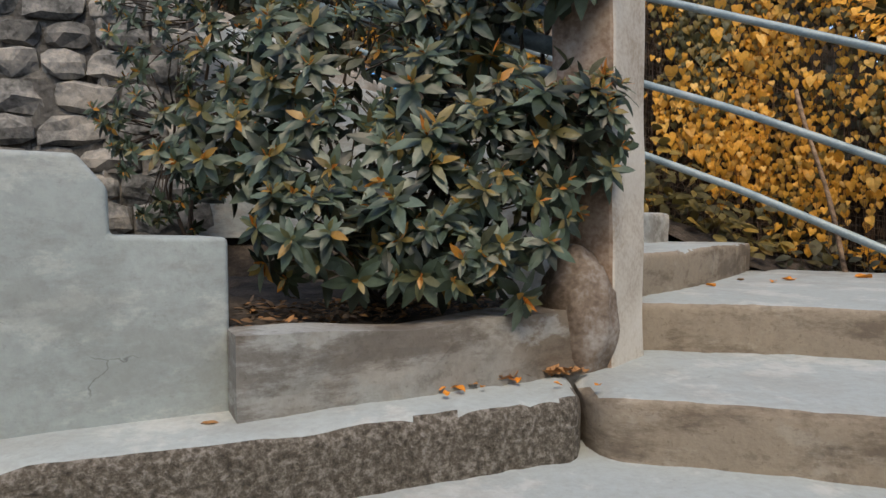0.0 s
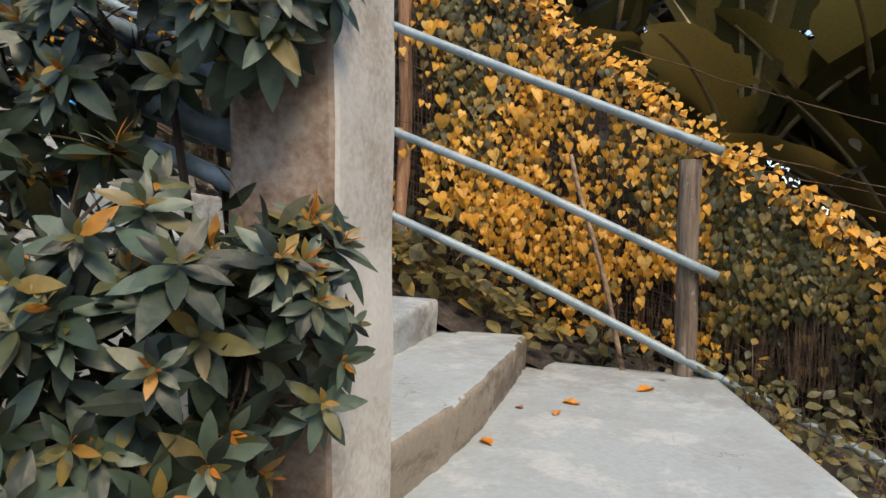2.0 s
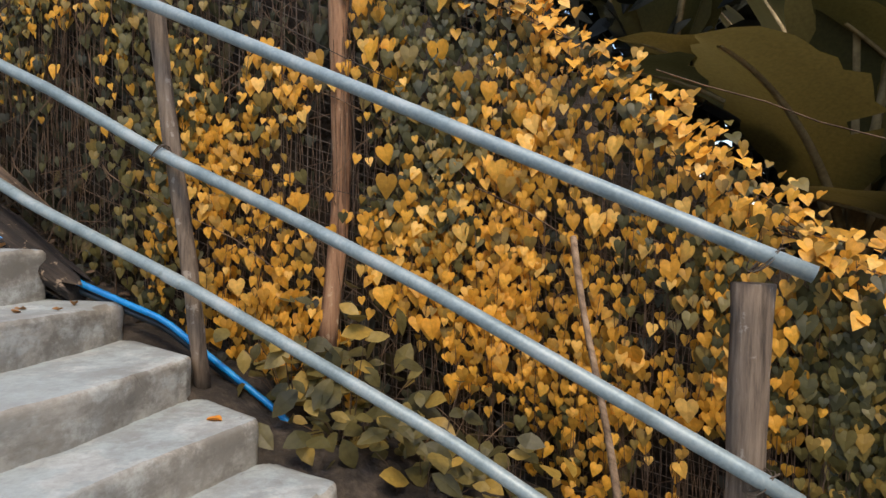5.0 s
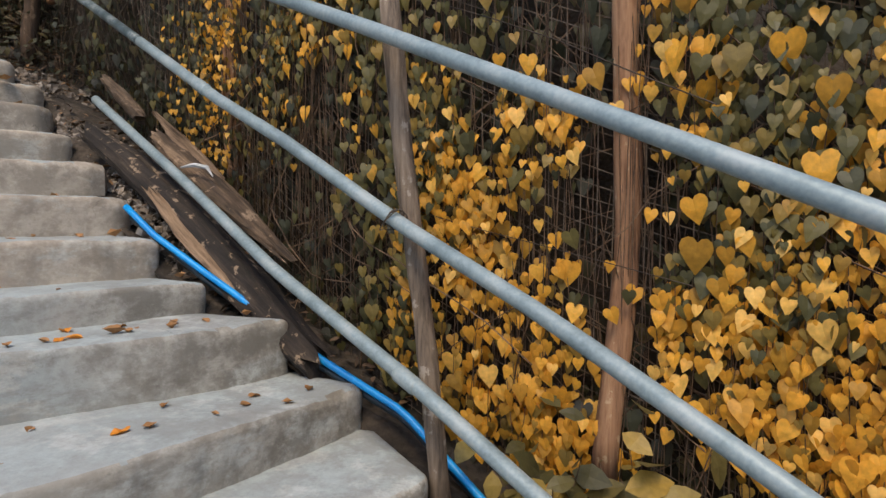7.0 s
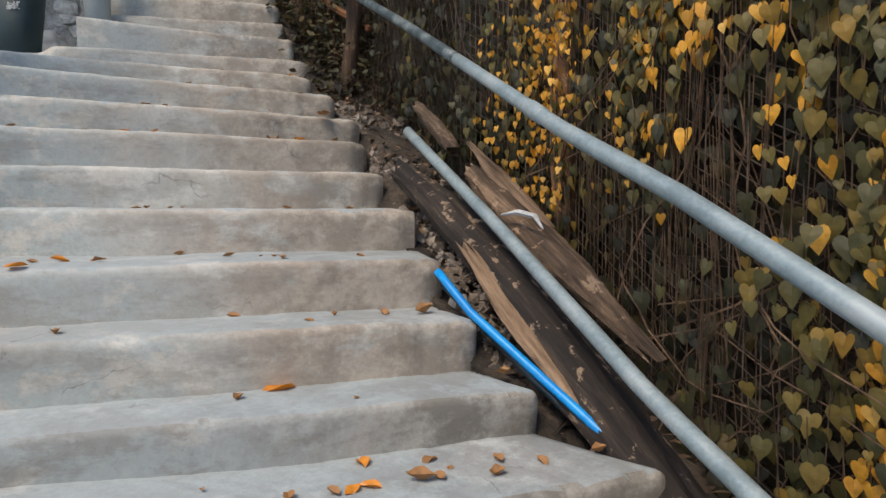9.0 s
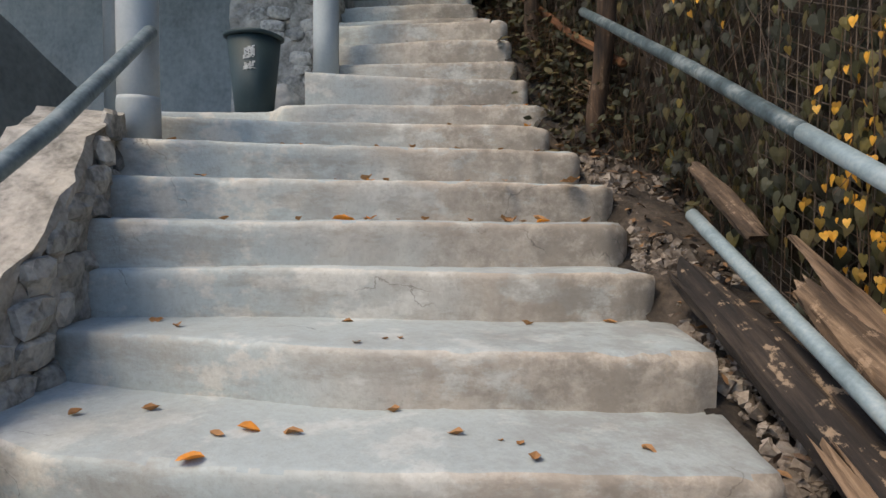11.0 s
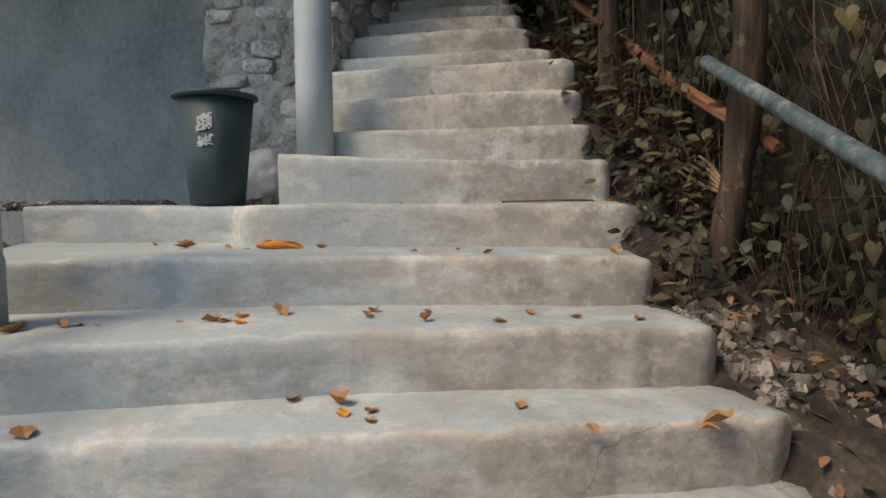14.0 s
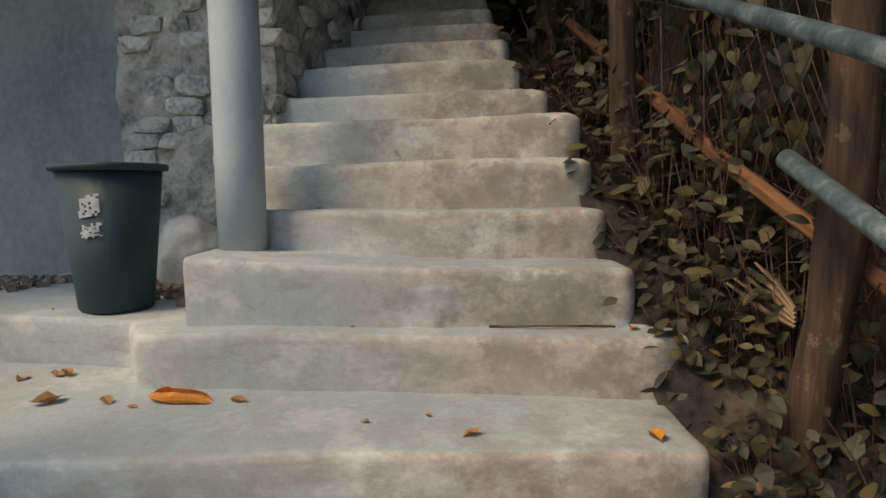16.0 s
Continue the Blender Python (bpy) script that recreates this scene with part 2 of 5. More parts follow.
WOOD = grain("weathered_wood", [(0.05, 0.036, 0.026), (0.17, 0.125, 0.09), (0.27, 0.205, 0.15)], (0, 0, 1), 34, spots=((0.33, 0.28, 0.23), 0.86))
BARK = grain("bark", [(0.014, 0.008, 0.005), (0.05, 0.028, 0.015), (0.11, 0.062, 0.034)], (0, 0, 1), 30, spots=((0.15, 0.10, 0.062), 0.86))
ROTTEN = grain("rotten_wood", [(0.006, 0.005, 0.004), (0.02, 0.014, 0.011), (0.06, 0.043, 0.03)], (-0.86, 0.42, 0.5), 24, spots=((0.25, 0.18, 0.12), 0.84))
SPLIT = grain("split_wood", [(0.06, 0.037, 0.022), (0.23, 0.15, 0.092), (0.36, 0.25, 0.16)], (-0.86, 0.42, 0.5), 28)
HALFROTTEN = grain("half_rotten_wood", [(0.02, 0.014, 0.01), (0.10, 0.066, 0.042), (0.26, 0.175, 0.11)], (-0.86, 0.42, 0.5), 22, spots=((0.30, 0.21, 0.14), 0.84))
STEMS = material("dry_stems", [(0.04, 0.022, 0.012), (0.10, 0.06, 0.034), (0.19, 0.12, 0.07)], 9, 60, 0.9, 0.2, 0.004)
REDBARK = grain("reddish_bark", [(0.08, 0.036, 0.018), (0.30, 0.155, 0.082), (0.46, 0.27, 0.15)], (0, 0, 1), 22, spots=((0.52, 0.36, 0.22), 0.87))
TWIG = material("dark_twigs", [(0.02, 0.014, 0.01), (0.07, 0.05, 0.035)], 9, 60, 0.9, 0.2, 0.004)
WIRE = material("rusty_wire", [(0.055, 0.040, 0.028), (0.15, 0.112, 0.08)], 20, 90, 0.7, 0.2, 0.002, metal=0.2)
DARKWIRE = material("dark_rusty_wire", [(0.045, 0.028, 0.018), (0.13, 0.085, 0.055)], 20, 90, 0.75, 0.2, 0.002, metal=0.2)
POLE = grain("reddish_pole", [(0.04, 0.016, 0.007), (0.15, 0.06, 0.024), (0.22, 0.10, 0.04)], (-0.82, 0.36, 0.44), 24)
BLUE = material("blue_hose", [(0.0, 0.22, 0.6), (0.005, 0.34, 0.8)], 5, 40, 0.4, 0.05, 0.001)
BLACKHOSE = material("black_hose", [(0.008, 0.02, 0.03), (0.02, 0.035, 0.045)], 5, 40, 0.45, 0.05, 0.001)
BINMAT = material("dark_green_plastic", [(0.012, 0.03, 0.036), (0.02, 0.042, 0.048)], 5, 60, 0.6, 0.08, 0.002)
LABEL = material("torn_paper", [(0.35, 0.36, 0.36), (0.6, 0.61, 0.6)], 30, 90, 0.9, 0.1, 0.001)
BAG = material("dusty_plastic_bag", [(0.25, 0.27, 0.28), (0.42, 0.43, 0.43)], 7, 50, 0.5, 0.3, 0.006)
YELLOW = leaf_material("yellow_leaves", [(0.0, (0.20, 0.14, 0.03)), (0.14, (0.42, 0.22, 0.025)), (0.4, (0.70, 0.335, 0.032)), (0.8, (0.86, 0.44, 0.05)), (1.0, (0.88, 0.54, 0.14))], 0.55, 0.3)
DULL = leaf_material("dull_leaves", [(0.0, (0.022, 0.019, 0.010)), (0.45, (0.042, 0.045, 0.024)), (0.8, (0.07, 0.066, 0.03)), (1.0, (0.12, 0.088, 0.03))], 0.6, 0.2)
GREENING = leaf_material("olive_creeper_leaves", [(0.0, (0.05, 0.05, 0.02)), (0.4, (0.105, 0.095, 0.032)), (0.75, (0.19, 0.15, 0.042)), (1.0, (0.34, 0.21, 0.04))], 0.5, 0.3)
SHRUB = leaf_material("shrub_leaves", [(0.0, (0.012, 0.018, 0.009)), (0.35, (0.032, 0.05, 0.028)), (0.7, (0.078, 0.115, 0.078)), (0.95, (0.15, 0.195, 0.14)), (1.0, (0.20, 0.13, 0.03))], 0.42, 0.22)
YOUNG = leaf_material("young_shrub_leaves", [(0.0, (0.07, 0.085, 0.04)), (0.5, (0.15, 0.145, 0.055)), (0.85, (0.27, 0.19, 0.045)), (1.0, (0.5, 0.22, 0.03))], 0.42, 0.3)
# Darkened copy of the shrub leaves: the shrub's inner shade is in the colour.
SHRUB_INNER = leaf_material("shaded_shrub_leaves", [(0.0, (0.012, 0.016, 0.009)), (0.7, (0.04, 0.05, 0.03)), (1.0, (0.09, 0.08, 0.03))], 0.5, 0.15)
DARKLITTER = leaf_material("dark_litter", [(0.0, (0.03, 0.02, 0.013)), (0.7, (0.10, 0.06, 0.035)), (1.0, (0.26, 0.14, 0.06))], 0.8, 0.05)
OLIVE = leaf_material("olive_weeds", [(0.0, (0.06, 0.055, 0.02)), (0.5, (0.16, 0.13, 0.04)), (0.85, (0.30, 0.22, 0.06)), (1.0, (0.45, 0.28, 0.05))], 0.5, 0.25)
BUD = leaf_material("orange_buds", [(0.0, (0.35, 0.12, 0.015)), (1.0, (0.75, 0.28, 0.04))], 0.5, 0.3)
BANANA = leaf_material("banana_leaves", [(0.0, (0.035, 0.034, 0.013)), (0.6, (0.095, 0.08, 0.024)), (1.0, (0.21, 0.15, 0.042))], 0.35, 0.4)
DEADLEAF = material("dead_banana_leaf", [(0.25, 0.17, 0.07), (0.45, 0.33, 0.16)], 6, 50, 0.7, 0.2, 0.004)
STALK = material("banana_stalk", [(0.16, 0.11, 0.045), (0.36, 0.26, 0.12)], 8, 50, 0.6, 0.2, 0.004)
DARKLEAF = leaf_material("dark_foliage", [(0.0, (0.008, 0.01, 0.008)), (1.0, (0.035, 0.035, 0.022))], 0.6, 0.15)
DRYLEAF = leaf_material("dry_leaves", [(0.0, (0.07, 0.052, 0.038)), (0.6, (0.19, 0.125, 0.075)), (1.0, (0.40, 0.19, 0.06))], 0.7, 0.1)
ORANGE = leaf_material("orange_leaf", [(0.0, (0.62, 0.2, 0.02)), (1.0, (0.7, 0.27, 0.03))], 0.5, 0.2)
RUBBLE = material("rubble", [(0.07, 0.055, 0.042), (0.18, 0.145, 0.115), (0.31, 0.275, 0.24)], 8, 60, 0.9, 0.5, 0.01, island=0.4)


# ---- helpers for meshes ----
def mesh_object(name, verts, faces, mat, smooth=False):
    me = bpy.data.meshes.new(name)
    me.from_pydata([tuple(v) for v in verts], [], faces)
    me.materials.append(mat)
    if smooth:
        me.polygons.foreach_set("use_smooth", [True] * len(me.polygons))
    me.update()
    return new(name, me)


def part(name, geometry, mat, parent, label="", smooth=False, kind=""):
    """One mesh object under a thing; geometry: (verts, faces)."""
    ob = mesh_object(name, geometry[0], geometry[1], mat, smooth)
    ob.parent = parent
    return tagged(ob, label, kind=kind)


def thing(name, label, category, group="", kind="", at=(0, 0, 0)):
    ob = new(name)
    ob.location = at
    ob.empty_display_size = 0.1
    bpy.context.view_layer.update()
    return tagged(ob, label, category, group, kind)


def shifted(geometry, at):
    return [tuple(np.subtract(v, at)) for v in geometry[0]], geometry[1]


def joined(pieces):
    verts, faces = [], []
    for v, f in pieces:
        o = len(verts)
        verts.extend(v)
        faces.extend(tuple(i + o for i in face) for face in f)
    return verts, faces


def resample(points, count):
    p = np.array(points, float)
    d = np.r_[0, np.cumsum(np.linalg.norm(np.diff(p, axis=0), axis=1))]
    s = np.linspace(0, d[-1], count)
    return np.stack([np.interp(s, d, p[:, i]) for i in range(p.shape[1])], 1)


def tube(points, radius, sides=8, rough=0.0, seed=0, ends=True):
    """A round bar along points; radius: a number or one per point; rough: uneven surface."""
    p = np.array(points, float)
    r = np.broadcast_to(radius, (len(p),)).astype(float)
    rng = np.random.default_rng(seed)
    t = np.gradient(p, axis=0)
    t /= np.linalg.norm(t, axis=1)[:, None] + 1e-9
    up = np.array([0, 0, 1.0]) if abs(t[0][2]) < 0.9 else np.array([1.0, 0, 0])
    verts, faces = [], []
    for i in range(len(p)):
        a = np.cross(t[i], up)
        a /= np.linalg.norm(a) + 1e-9
        b = np.cross(t[i], a)
        for k in range(sides):
            w = 2 * math.pi * k / sides
            q = r[i] * (1 + rough * rng.uniform(-1, 1))
            verts.append(tuple(p[i] + q * (math.cos(w) * a + math.sin(w) * b)))
    for i in range(len(p) - 1):
        for k in range(sides):
            k2 = (k + 1) % sides
            faces.append((i * sides + k, i * sides + k2, (i + 1) * sides + k2, (i + 1) * sides + k))
    if ends:
        faces.append(tuple(range(sides))[::-1])
        faces.append(tuple((len(p) - 1) * sides + k for k in range(sides)))
    return verts, faces


def wobble(x, y, z, scale, amount, seed=0.0):
    return amount * noise.noise(Vector((x * scale + seed, y * scale, z * scale)))


def wall_slab(line, z0, z1, thick, cells=0.12, rough=0.0, seed=0.0):
    """A wall along a line of (x, y), from z0 to z1 (numbers or one per line point), thick metres to its left side."""
    n = max(4, int(sum(math.dist(a, b) for a, b in zip(line, line[1:])) / cells))
    zz0 = np.broadcast_to(z0, (len(line),))
    zz1 = np.broadcast_to(z1, (len(line),))
    base = resample([(*p, a, b) for p, a, b in zip(line, zz0, zz1)], n)
    rows = max(3, int(float(np.max(zz1 - zz0)) / cells))
    verts, faces = [], []
    t = np.gradient(base[:, :2], axis=0)
    t /= np.linalg.norm(t, axis=1)[:, None]
    nor = np.stack([-t[:, 1], t[:, 0]], 1)
    for i in range(n):
        for side in (0, 1):
            for j in range(rows + 1):
                z = base[i, 2] + (base[i, 3] - base[i, 2]) * j / rows
                x, y = base[i, :2] + nor[i] * thick * side
                w = wobble(x, y, z, 5, rough, seed) + wobble(x, y, z, 14, rough * 0.5, seed)
                verts.append((x - nor[i][0] * w * (1 - 2 * side), y - nor[i][1] * w * (1 - 2 * side), z + (wobble(x, y, 0, 4, rough, seed + 5) if j == rows else 0)))
    m = rows + 1
    for i in range(n - 1):
        o, q = i * 2 * m, (i + 1) * 2 * m
        for j in range(rows):
            faces.append((o + j, q + j, q + j + 1, o + j + 1))
            faces.append((q + m + j, o + m + j, o + m + j + 1, q + m + j + 1))
        faces.append((o + rows, q + rows, q + m + rows, o + m + rows))
        faces.append((o, o + m, q + m, q))
    for o, flip in ((0, False), ((n - 1) * 2 * m, True)):
        for j in range(rows):
            f = (o + j, o + j + 1, o + m + j + 1, o + m + j)
            faces.append(f[::-1] if flip else f)
    return verts, faces


def leaf(width, length, fold=0.15, heart=False, points=5):
    """One leaf in its own frame: stem at the origin, tip along +y, face along +z."""
    if heart:
        half = [(0.0, 0.0), (0.10, -0.12), (0.27, -0.17), (0.43, -0.08), (0.5, 0.12), (0.44, 0.34), (0.27, 0.62), (0.09, 0.88)]
        mid = [(0, 0), (0, 0.2), (0, 0.5), (0, 1.0)]
    else:
        half = [(0.0, 0.0), (0.3, 0.18), (0.5, 0.42), (0.38, 0.7), (0.15, 0.9)]
        mid = [(0, 0), (0, 0.3), (0, 0.6), (0, 1.0)]
    v = [(0.0, 0.0, 0.0), (0.0, length, -0.08 * length)]
    v.append((0.0, 0.45 * length, 0.03 * length))
    right, left = [], []
    for x, y in half[1:]:
        right.append(len(v))
        v.append((x * width, y * length, fold * x * width - 0.08 * length * y * y))
    for x, y in half[1:]:
        left.append(len(v))
        v.append((-x * width, y * length, fold * x * width - 0.08 * length * y * y))
    f = []
    for s, side in ((1, right), (-1, left)):
        ring = [0, *side, 1]
        for a, b in zip(ring, ring[1:]):
            f.append((2, a, b) if s > 0 else (2, b, a))
    return np.array(v), f


def scatter(template, places):
    """Copies of a leaf at places: (x, y, z), tip direction, face normal, size. One mesh."""
    tv, tf = template
    verts, faces = [], []
    for p, d, nrm, s in places:
        d = np.array(d, float)
        d /= np.linalg.norm(d) + 1e-9
        nrm = np.array(nrm, float) - d * np.dot(nrm, d)
        nrm /= np.linalg.norm(nrm) + 1e-9
        x = np.cross(d, nrm)
        m = tv @ np.stack([x, d, nrm]) * s + np.array(p)
        o = len(verts)
        verts.extend(map(tuple, m))
        faces.extend(tuple(i + o for i in f) for f in tf)
    return verts, faces


# ---- plan ----
def level(k):
    return 2.37 if k == -11 else 4.30 + 0.18 * k


BASE = [(-1.9, 0.78), (-0.85, 1.21), (-0.12, 1.53), (0.4, 1.74), (1.07, 1.53), (2.2, 1.17)]
FRONT = {k: [(x + 0.02 * (-18 - k), y - 0.36 * (-18 - k)) for x, y in BASE] for k in range(-26, -17)}
FRONT.update({
    -17: [(0.66, 2.36), (1.2, 2.27), (1.6, 2.1), (1.95, 1.92)],
    -16: [(0.74, 2.46), (1.27, 3.05), (1.98, 4.06)],
    -15: [(0.62, 2.95), (0.81, 3.21), (1.1, 3.61), (1.53, 4.23)],
    -14: [(0.45, 3.2), (0.85, 3.92), (1.24, 4.42)],
    -13: [(0.2, 3.5), (0.45, 3.85), (0.67, 4.15), (0.95, 4.72)],
    -12: [(-0.1, 3.7), (0.2, 4.14), (0.36, 4.5), (0.6, 5.1)],
    -11: [(-0.65, 3.9), (-0.32, 4.34), (-0.05, 4.67), (0.28, 5.15)],
    -10: [(-1.3, 3.55), (-0.95, 4.03), (-0.54, 4.53), (-0.11, 5.18)],
    -9: [(-1.75, 3.6), (-1.25, 4.0), (-0.82, 4.55), (-0.37, 5.23)],
    -8: [(-2.1, 3.7), (-1.62, 3.95), (-1.09, 4.6), (-0.62, 5.33)],
    -7: [(-2.5, 3.85), (-1.55, 4.72), (-0.97, 5.6)],
    -6: [(-2.6, 4.0), (-2.16, 4.78), (-1.74, 5.34), (-1.42, 5.9)],
    -5: [(-2.62, 4.02), (-2.15, 5.0), (-1.66, 5.96)],
    -4: [(-2.85, 4.05), (-2.72, 4.6), (-2.45, 5.17), (-1.98, 6.3)],
    -3: [(-3.1, 4.1), (-2.9, 4.75), (-2.74, 5.29), (-2.25, 6.33)],
    -2: [(-3.6, 4.3), (-3.4, 4.95), (-3.06, 5.63), (-2.58, 6.4)],
    -1: [(-4.75, 4.4), (-4.47, 4.87), (-4.13, 5.27), (-3.84, 5.27), (-3.38, 5.94), (-2.88, 6.6)],
    0: [(-3.85, 5.42), (-3.45, 6.0), (-3.05, 6.63)],
})
RIGHT = {1: (-3.26, 6.72), 2: (-3.40, 6.77), 3: (-3.55, 6.85), 4: (-3.99, 7.07), 5: (-4.25, 7.08)}
for k in range(6, 19):
    RIGHT[k] = (-4.25 - 0.31 * (k - 5), 7.08 + 0.16 * (k - 5))
for k, (x, y) in RIGHT.items():
    FRONT[k] = [(x - 0.95, y - 1.08), (x - 0.4, y - 0.48), (x, y)]
BACK = {-17: [(0.6, 2.7), (1.2, 3.4), (1.9, 4.3), (2.75, 3.5)], -1: [(-6.6, 5.6), (-5.4, 6.2), (-4.6, 6.5), (-4.2, 6.6), (-3.5, 6.9), (-3.1, 7.0)]}
FENCE = [(5.6, 2.2), (4.2, 3.2), (3.26, 4.0), (2.4, 4.75), (1.38, 5.05), (0.3, 5.45), (-0.5, 5.95), (-2.3, 6.85), (-3.6, 7.35), (-5.2, 8.1), (-7.5, 9.2)]
FENCE_TOP = [0.9, 1.6, 2.48, 3.5, 4.15, 4.8, 5.2, 5.6, 6.2, 6.9, 7.9]
FENCE_FOOT = [0.3, 0.7, 1.1, 1.3, 1.65, 2.2, 2.75, 3.7, 4.4, 5.2, 6.2]


# ---- stairs ----
def step_mesh(k, line=None, rear=None):
    """A cast step: rounded nosing, slightly uneven faces, rounded outer end."""
    n = 84
    front = resample(line or FRONT[k], n)
    if rear:
        back = resample(rear, n)
    elif k in BACK:
        back = resample(BACK[k], n)
    else:
        up = FRONT.get(k + 1, [(x - 0.3, y + 0.2) for x, y in FRONT[k]])
        back = resample(up, n)
        mid = (back - front).mean(0)
        back = back + 0.16 * mid / (np.linalg.norm(mid) + 1e-9)
    z = level(k)
    low = z - 0.9
    verts, faces, rows = [], [], 0
    for i in range(n):
        f, b = front[i], back[i]
        d = b - f
        d /= np.linalg.norm(d) + 1e-9
        s = i / (n - 1)
        e0 = max(0.0, 1 - (1 - s) / (0.03 if line else 0.06), (1 - s / 0.05) if line else 0.0)
        end = (1 - math.sqrt(max(0.0, 1 - e0 * e0))) * 0.10 + (0.02 * abs(noise.noise(Vector((f[0] * 14, f[1] * 14, k)))) if s > 0.88 else 0)
        wob = wobble(f[0], f[1], k * 3.1, 2.2, 0.011) + wobble(f[0], f[1], k * 3.1, 11, 0.006) + wobble(f[0], f[1], k * 3.1, 31, 0.004)
        chip = max(0.0, noise.noise(Vector((f[0] * 5.5, f[1] * 5.5, k * 2.3))) - 0.34) * 0.05 + (max(0.0, noise.noise(Vector((f[0] * 13, f[1] * 13, k * 4.1)))) * 0.035 if s > 0.9 else 0.0)
        dz = wobble(f[0], f[1], k * 1.7, 1.8, 0.010) + wobble(f[0], f[1], k, 9, 0.003) + wobble(f[0], f[1], k, 27, 0.003)
        tilt = 0.045 * max(0.0, 1 - s * 1.6) if k == 0 else 0.0
        prof = [(0.012, low - z), (0.006, -0.13), (0.0, -0.06), (0.001, -0.024), (0.005, -0.010), (0.014, -0.002), (0.03, 0.0), (0.12, 0.003)]
        ring = []
        for o, h in prof:
            w = f + d * (o + end + wob * (0.6 + 0.4 * min(1, -h * 8)))
            ring.append((w[0], w[1], z + h + dz + tilt - (end * 0.35 if h > -0.03 else 0) - (chip if -0.05 < h < -0.001 else 0.0)))
        w = b
        ring.append((w[0], w[1], z + dz + tilt + 0.004))
        ring.append((w[0], w[1], low))
        rows = len(ring)
        verts.extend(ring)
    for i in range(n - 1):
        for j in range(rows):
            j2 = (j + 1) % rows
            faces.append((i * rows + j, (i + 1) * rows + j, (i + 1) * rows + j2, i * rows + j2))
    faces.append(tuple(range(rows)))
    faces.append(tuple((n - 1) * rows + j for j in range(rows))[::-1])
    return verts, faces


stairs = thing("staircase", "long outdoor flight of weathered grey concrete steps turning uphill", "staircase", kind="structure")
SPLIT_STEP = [([(-1.9, 0.78), (-0.85, 1.21), (-0.12, 1.53), (0.40, 1.735)], [(-2.2, 1.4), (-0.9, 1.8), (0.0, 2.1), (0.40, 2.3)]),
              ([(0.415, 1.735), (1.07, 1.53), (2.2, 1.17)], [(0.415, 2.3), (1.0, 2.6), (2.4, 2.3)])]
flights = [(k, None, None) for k in sorted(FRONT) if k != -18] + [(-18, a, b) for a, b in SPLIT_STEP]
for k, line, rear in flights:
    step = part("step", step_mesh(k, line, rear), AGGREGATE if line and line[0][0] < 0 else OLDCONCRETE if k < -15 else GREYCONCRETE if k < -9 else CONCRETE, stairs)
    # Faces turned up take the cooler tread concrete, paler on the lowest steps.
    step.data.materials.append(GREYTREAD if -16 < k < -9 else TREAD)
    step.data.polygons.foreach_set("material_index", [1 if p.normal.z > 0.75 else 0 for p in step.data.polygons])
    step.data.polygons.foreach_set("use_smooth", [True] * len(step.data.polygons))
    step.data.set_sharp_from_angle(angle=radians(38))


# ---- ground ----
AXIS = np.array([(0.0, -9.0, -1.4), (0, -1.0, -0.4), (0.2, 1.0, 0.6), (1.0, 2.4, 1.1), (0.9, 3.6, 1.5), (0.0, 4.5, 2.3), (-1.4, 5.2, 3.1), (-2.6, 5.8, 3.8), (-4.2, 6.4, 4.4), (-7.0, 7.8, 6.2), (-12.0, 10.5, 8.5)])
AXIS_F = resample(AXIS, 160)


def hillside(x, y):
    d = np.hypot(AXIS_F[:, 0] - x, AXIS_F[:, 1] - y)
    i = int(d.argmin())
    return float(AXIS_F[i, 2] - 0.55 - 0.5 * min(d[i], 1.6) - 0.02 * min(d[i], 30))


def ground_mesh():
    g = np.r_[np.linspace(-90, -9, 12), np.linspace(-8, 7, 51), np.linspace(8, 90, 12)]
    verts = [(x, y + 3, hillside(x, y + 3) + wobble(x, y, 0, 1.3, 0.06)) for x in g for y in g]
    n = len(g)
    return verts, [(i * n + j, (i + 1) * n + j, (i + 1) * n + j + 1, i * n + j + 1) for i in range(n - 1) for j in range(n - 1)]


tagged(mesh_object("ground", *ground_mesh(), SOIL, True), "dark bare earth of the wooded hillside", "ground", kind="structure")


def strip(a, b, rows, rough, seed):
    """A sheet of soil lofted between two 3D lines."""
    n = 120
    a, b = resample(a, n), resample(b, n)
    verts, faces = [], []
    for i in range(n):
        for j in range(rows + 1):
            p = a[i] + (b[i] - a[i]) * j / rows
            verts.append((p[0], p[1], p[2] + wobble(p[0], p[1], 0, 3, rough, seed) + wobble(p[0], p[1], 0, 11, rough * 0.6, seed)))
    m = rows + 1
    for i in range(n - 1):
        for j in range(rows):
            faces.append((i * m + j, (i + 1) * m + j, (i + 1) * m + j + 1, i * m + j + 1))
    return verts, faces


edge = [(2.1, 1.2, 0.8), (2.55, 2.9, 1.0)] + [(FRONT[k][-1][0] - 0.05, FRONT[k][-1][1] - 0.05, level(k) - 0.16) for k in range(-16, 19)]
foot = [(4.0, 1.2, 0.3)] + [(x, y + 0.25, z) for (x, y), z in zip(FENCE[1:], FENCE_FOOT[1:])]
tagged(mesh_object("soil_verge", *strip(edge, foot, 8, 0.05, 2.0), SOIL, True), "strip of dry soil and rubble beside the steps", "soil", kind="structure")


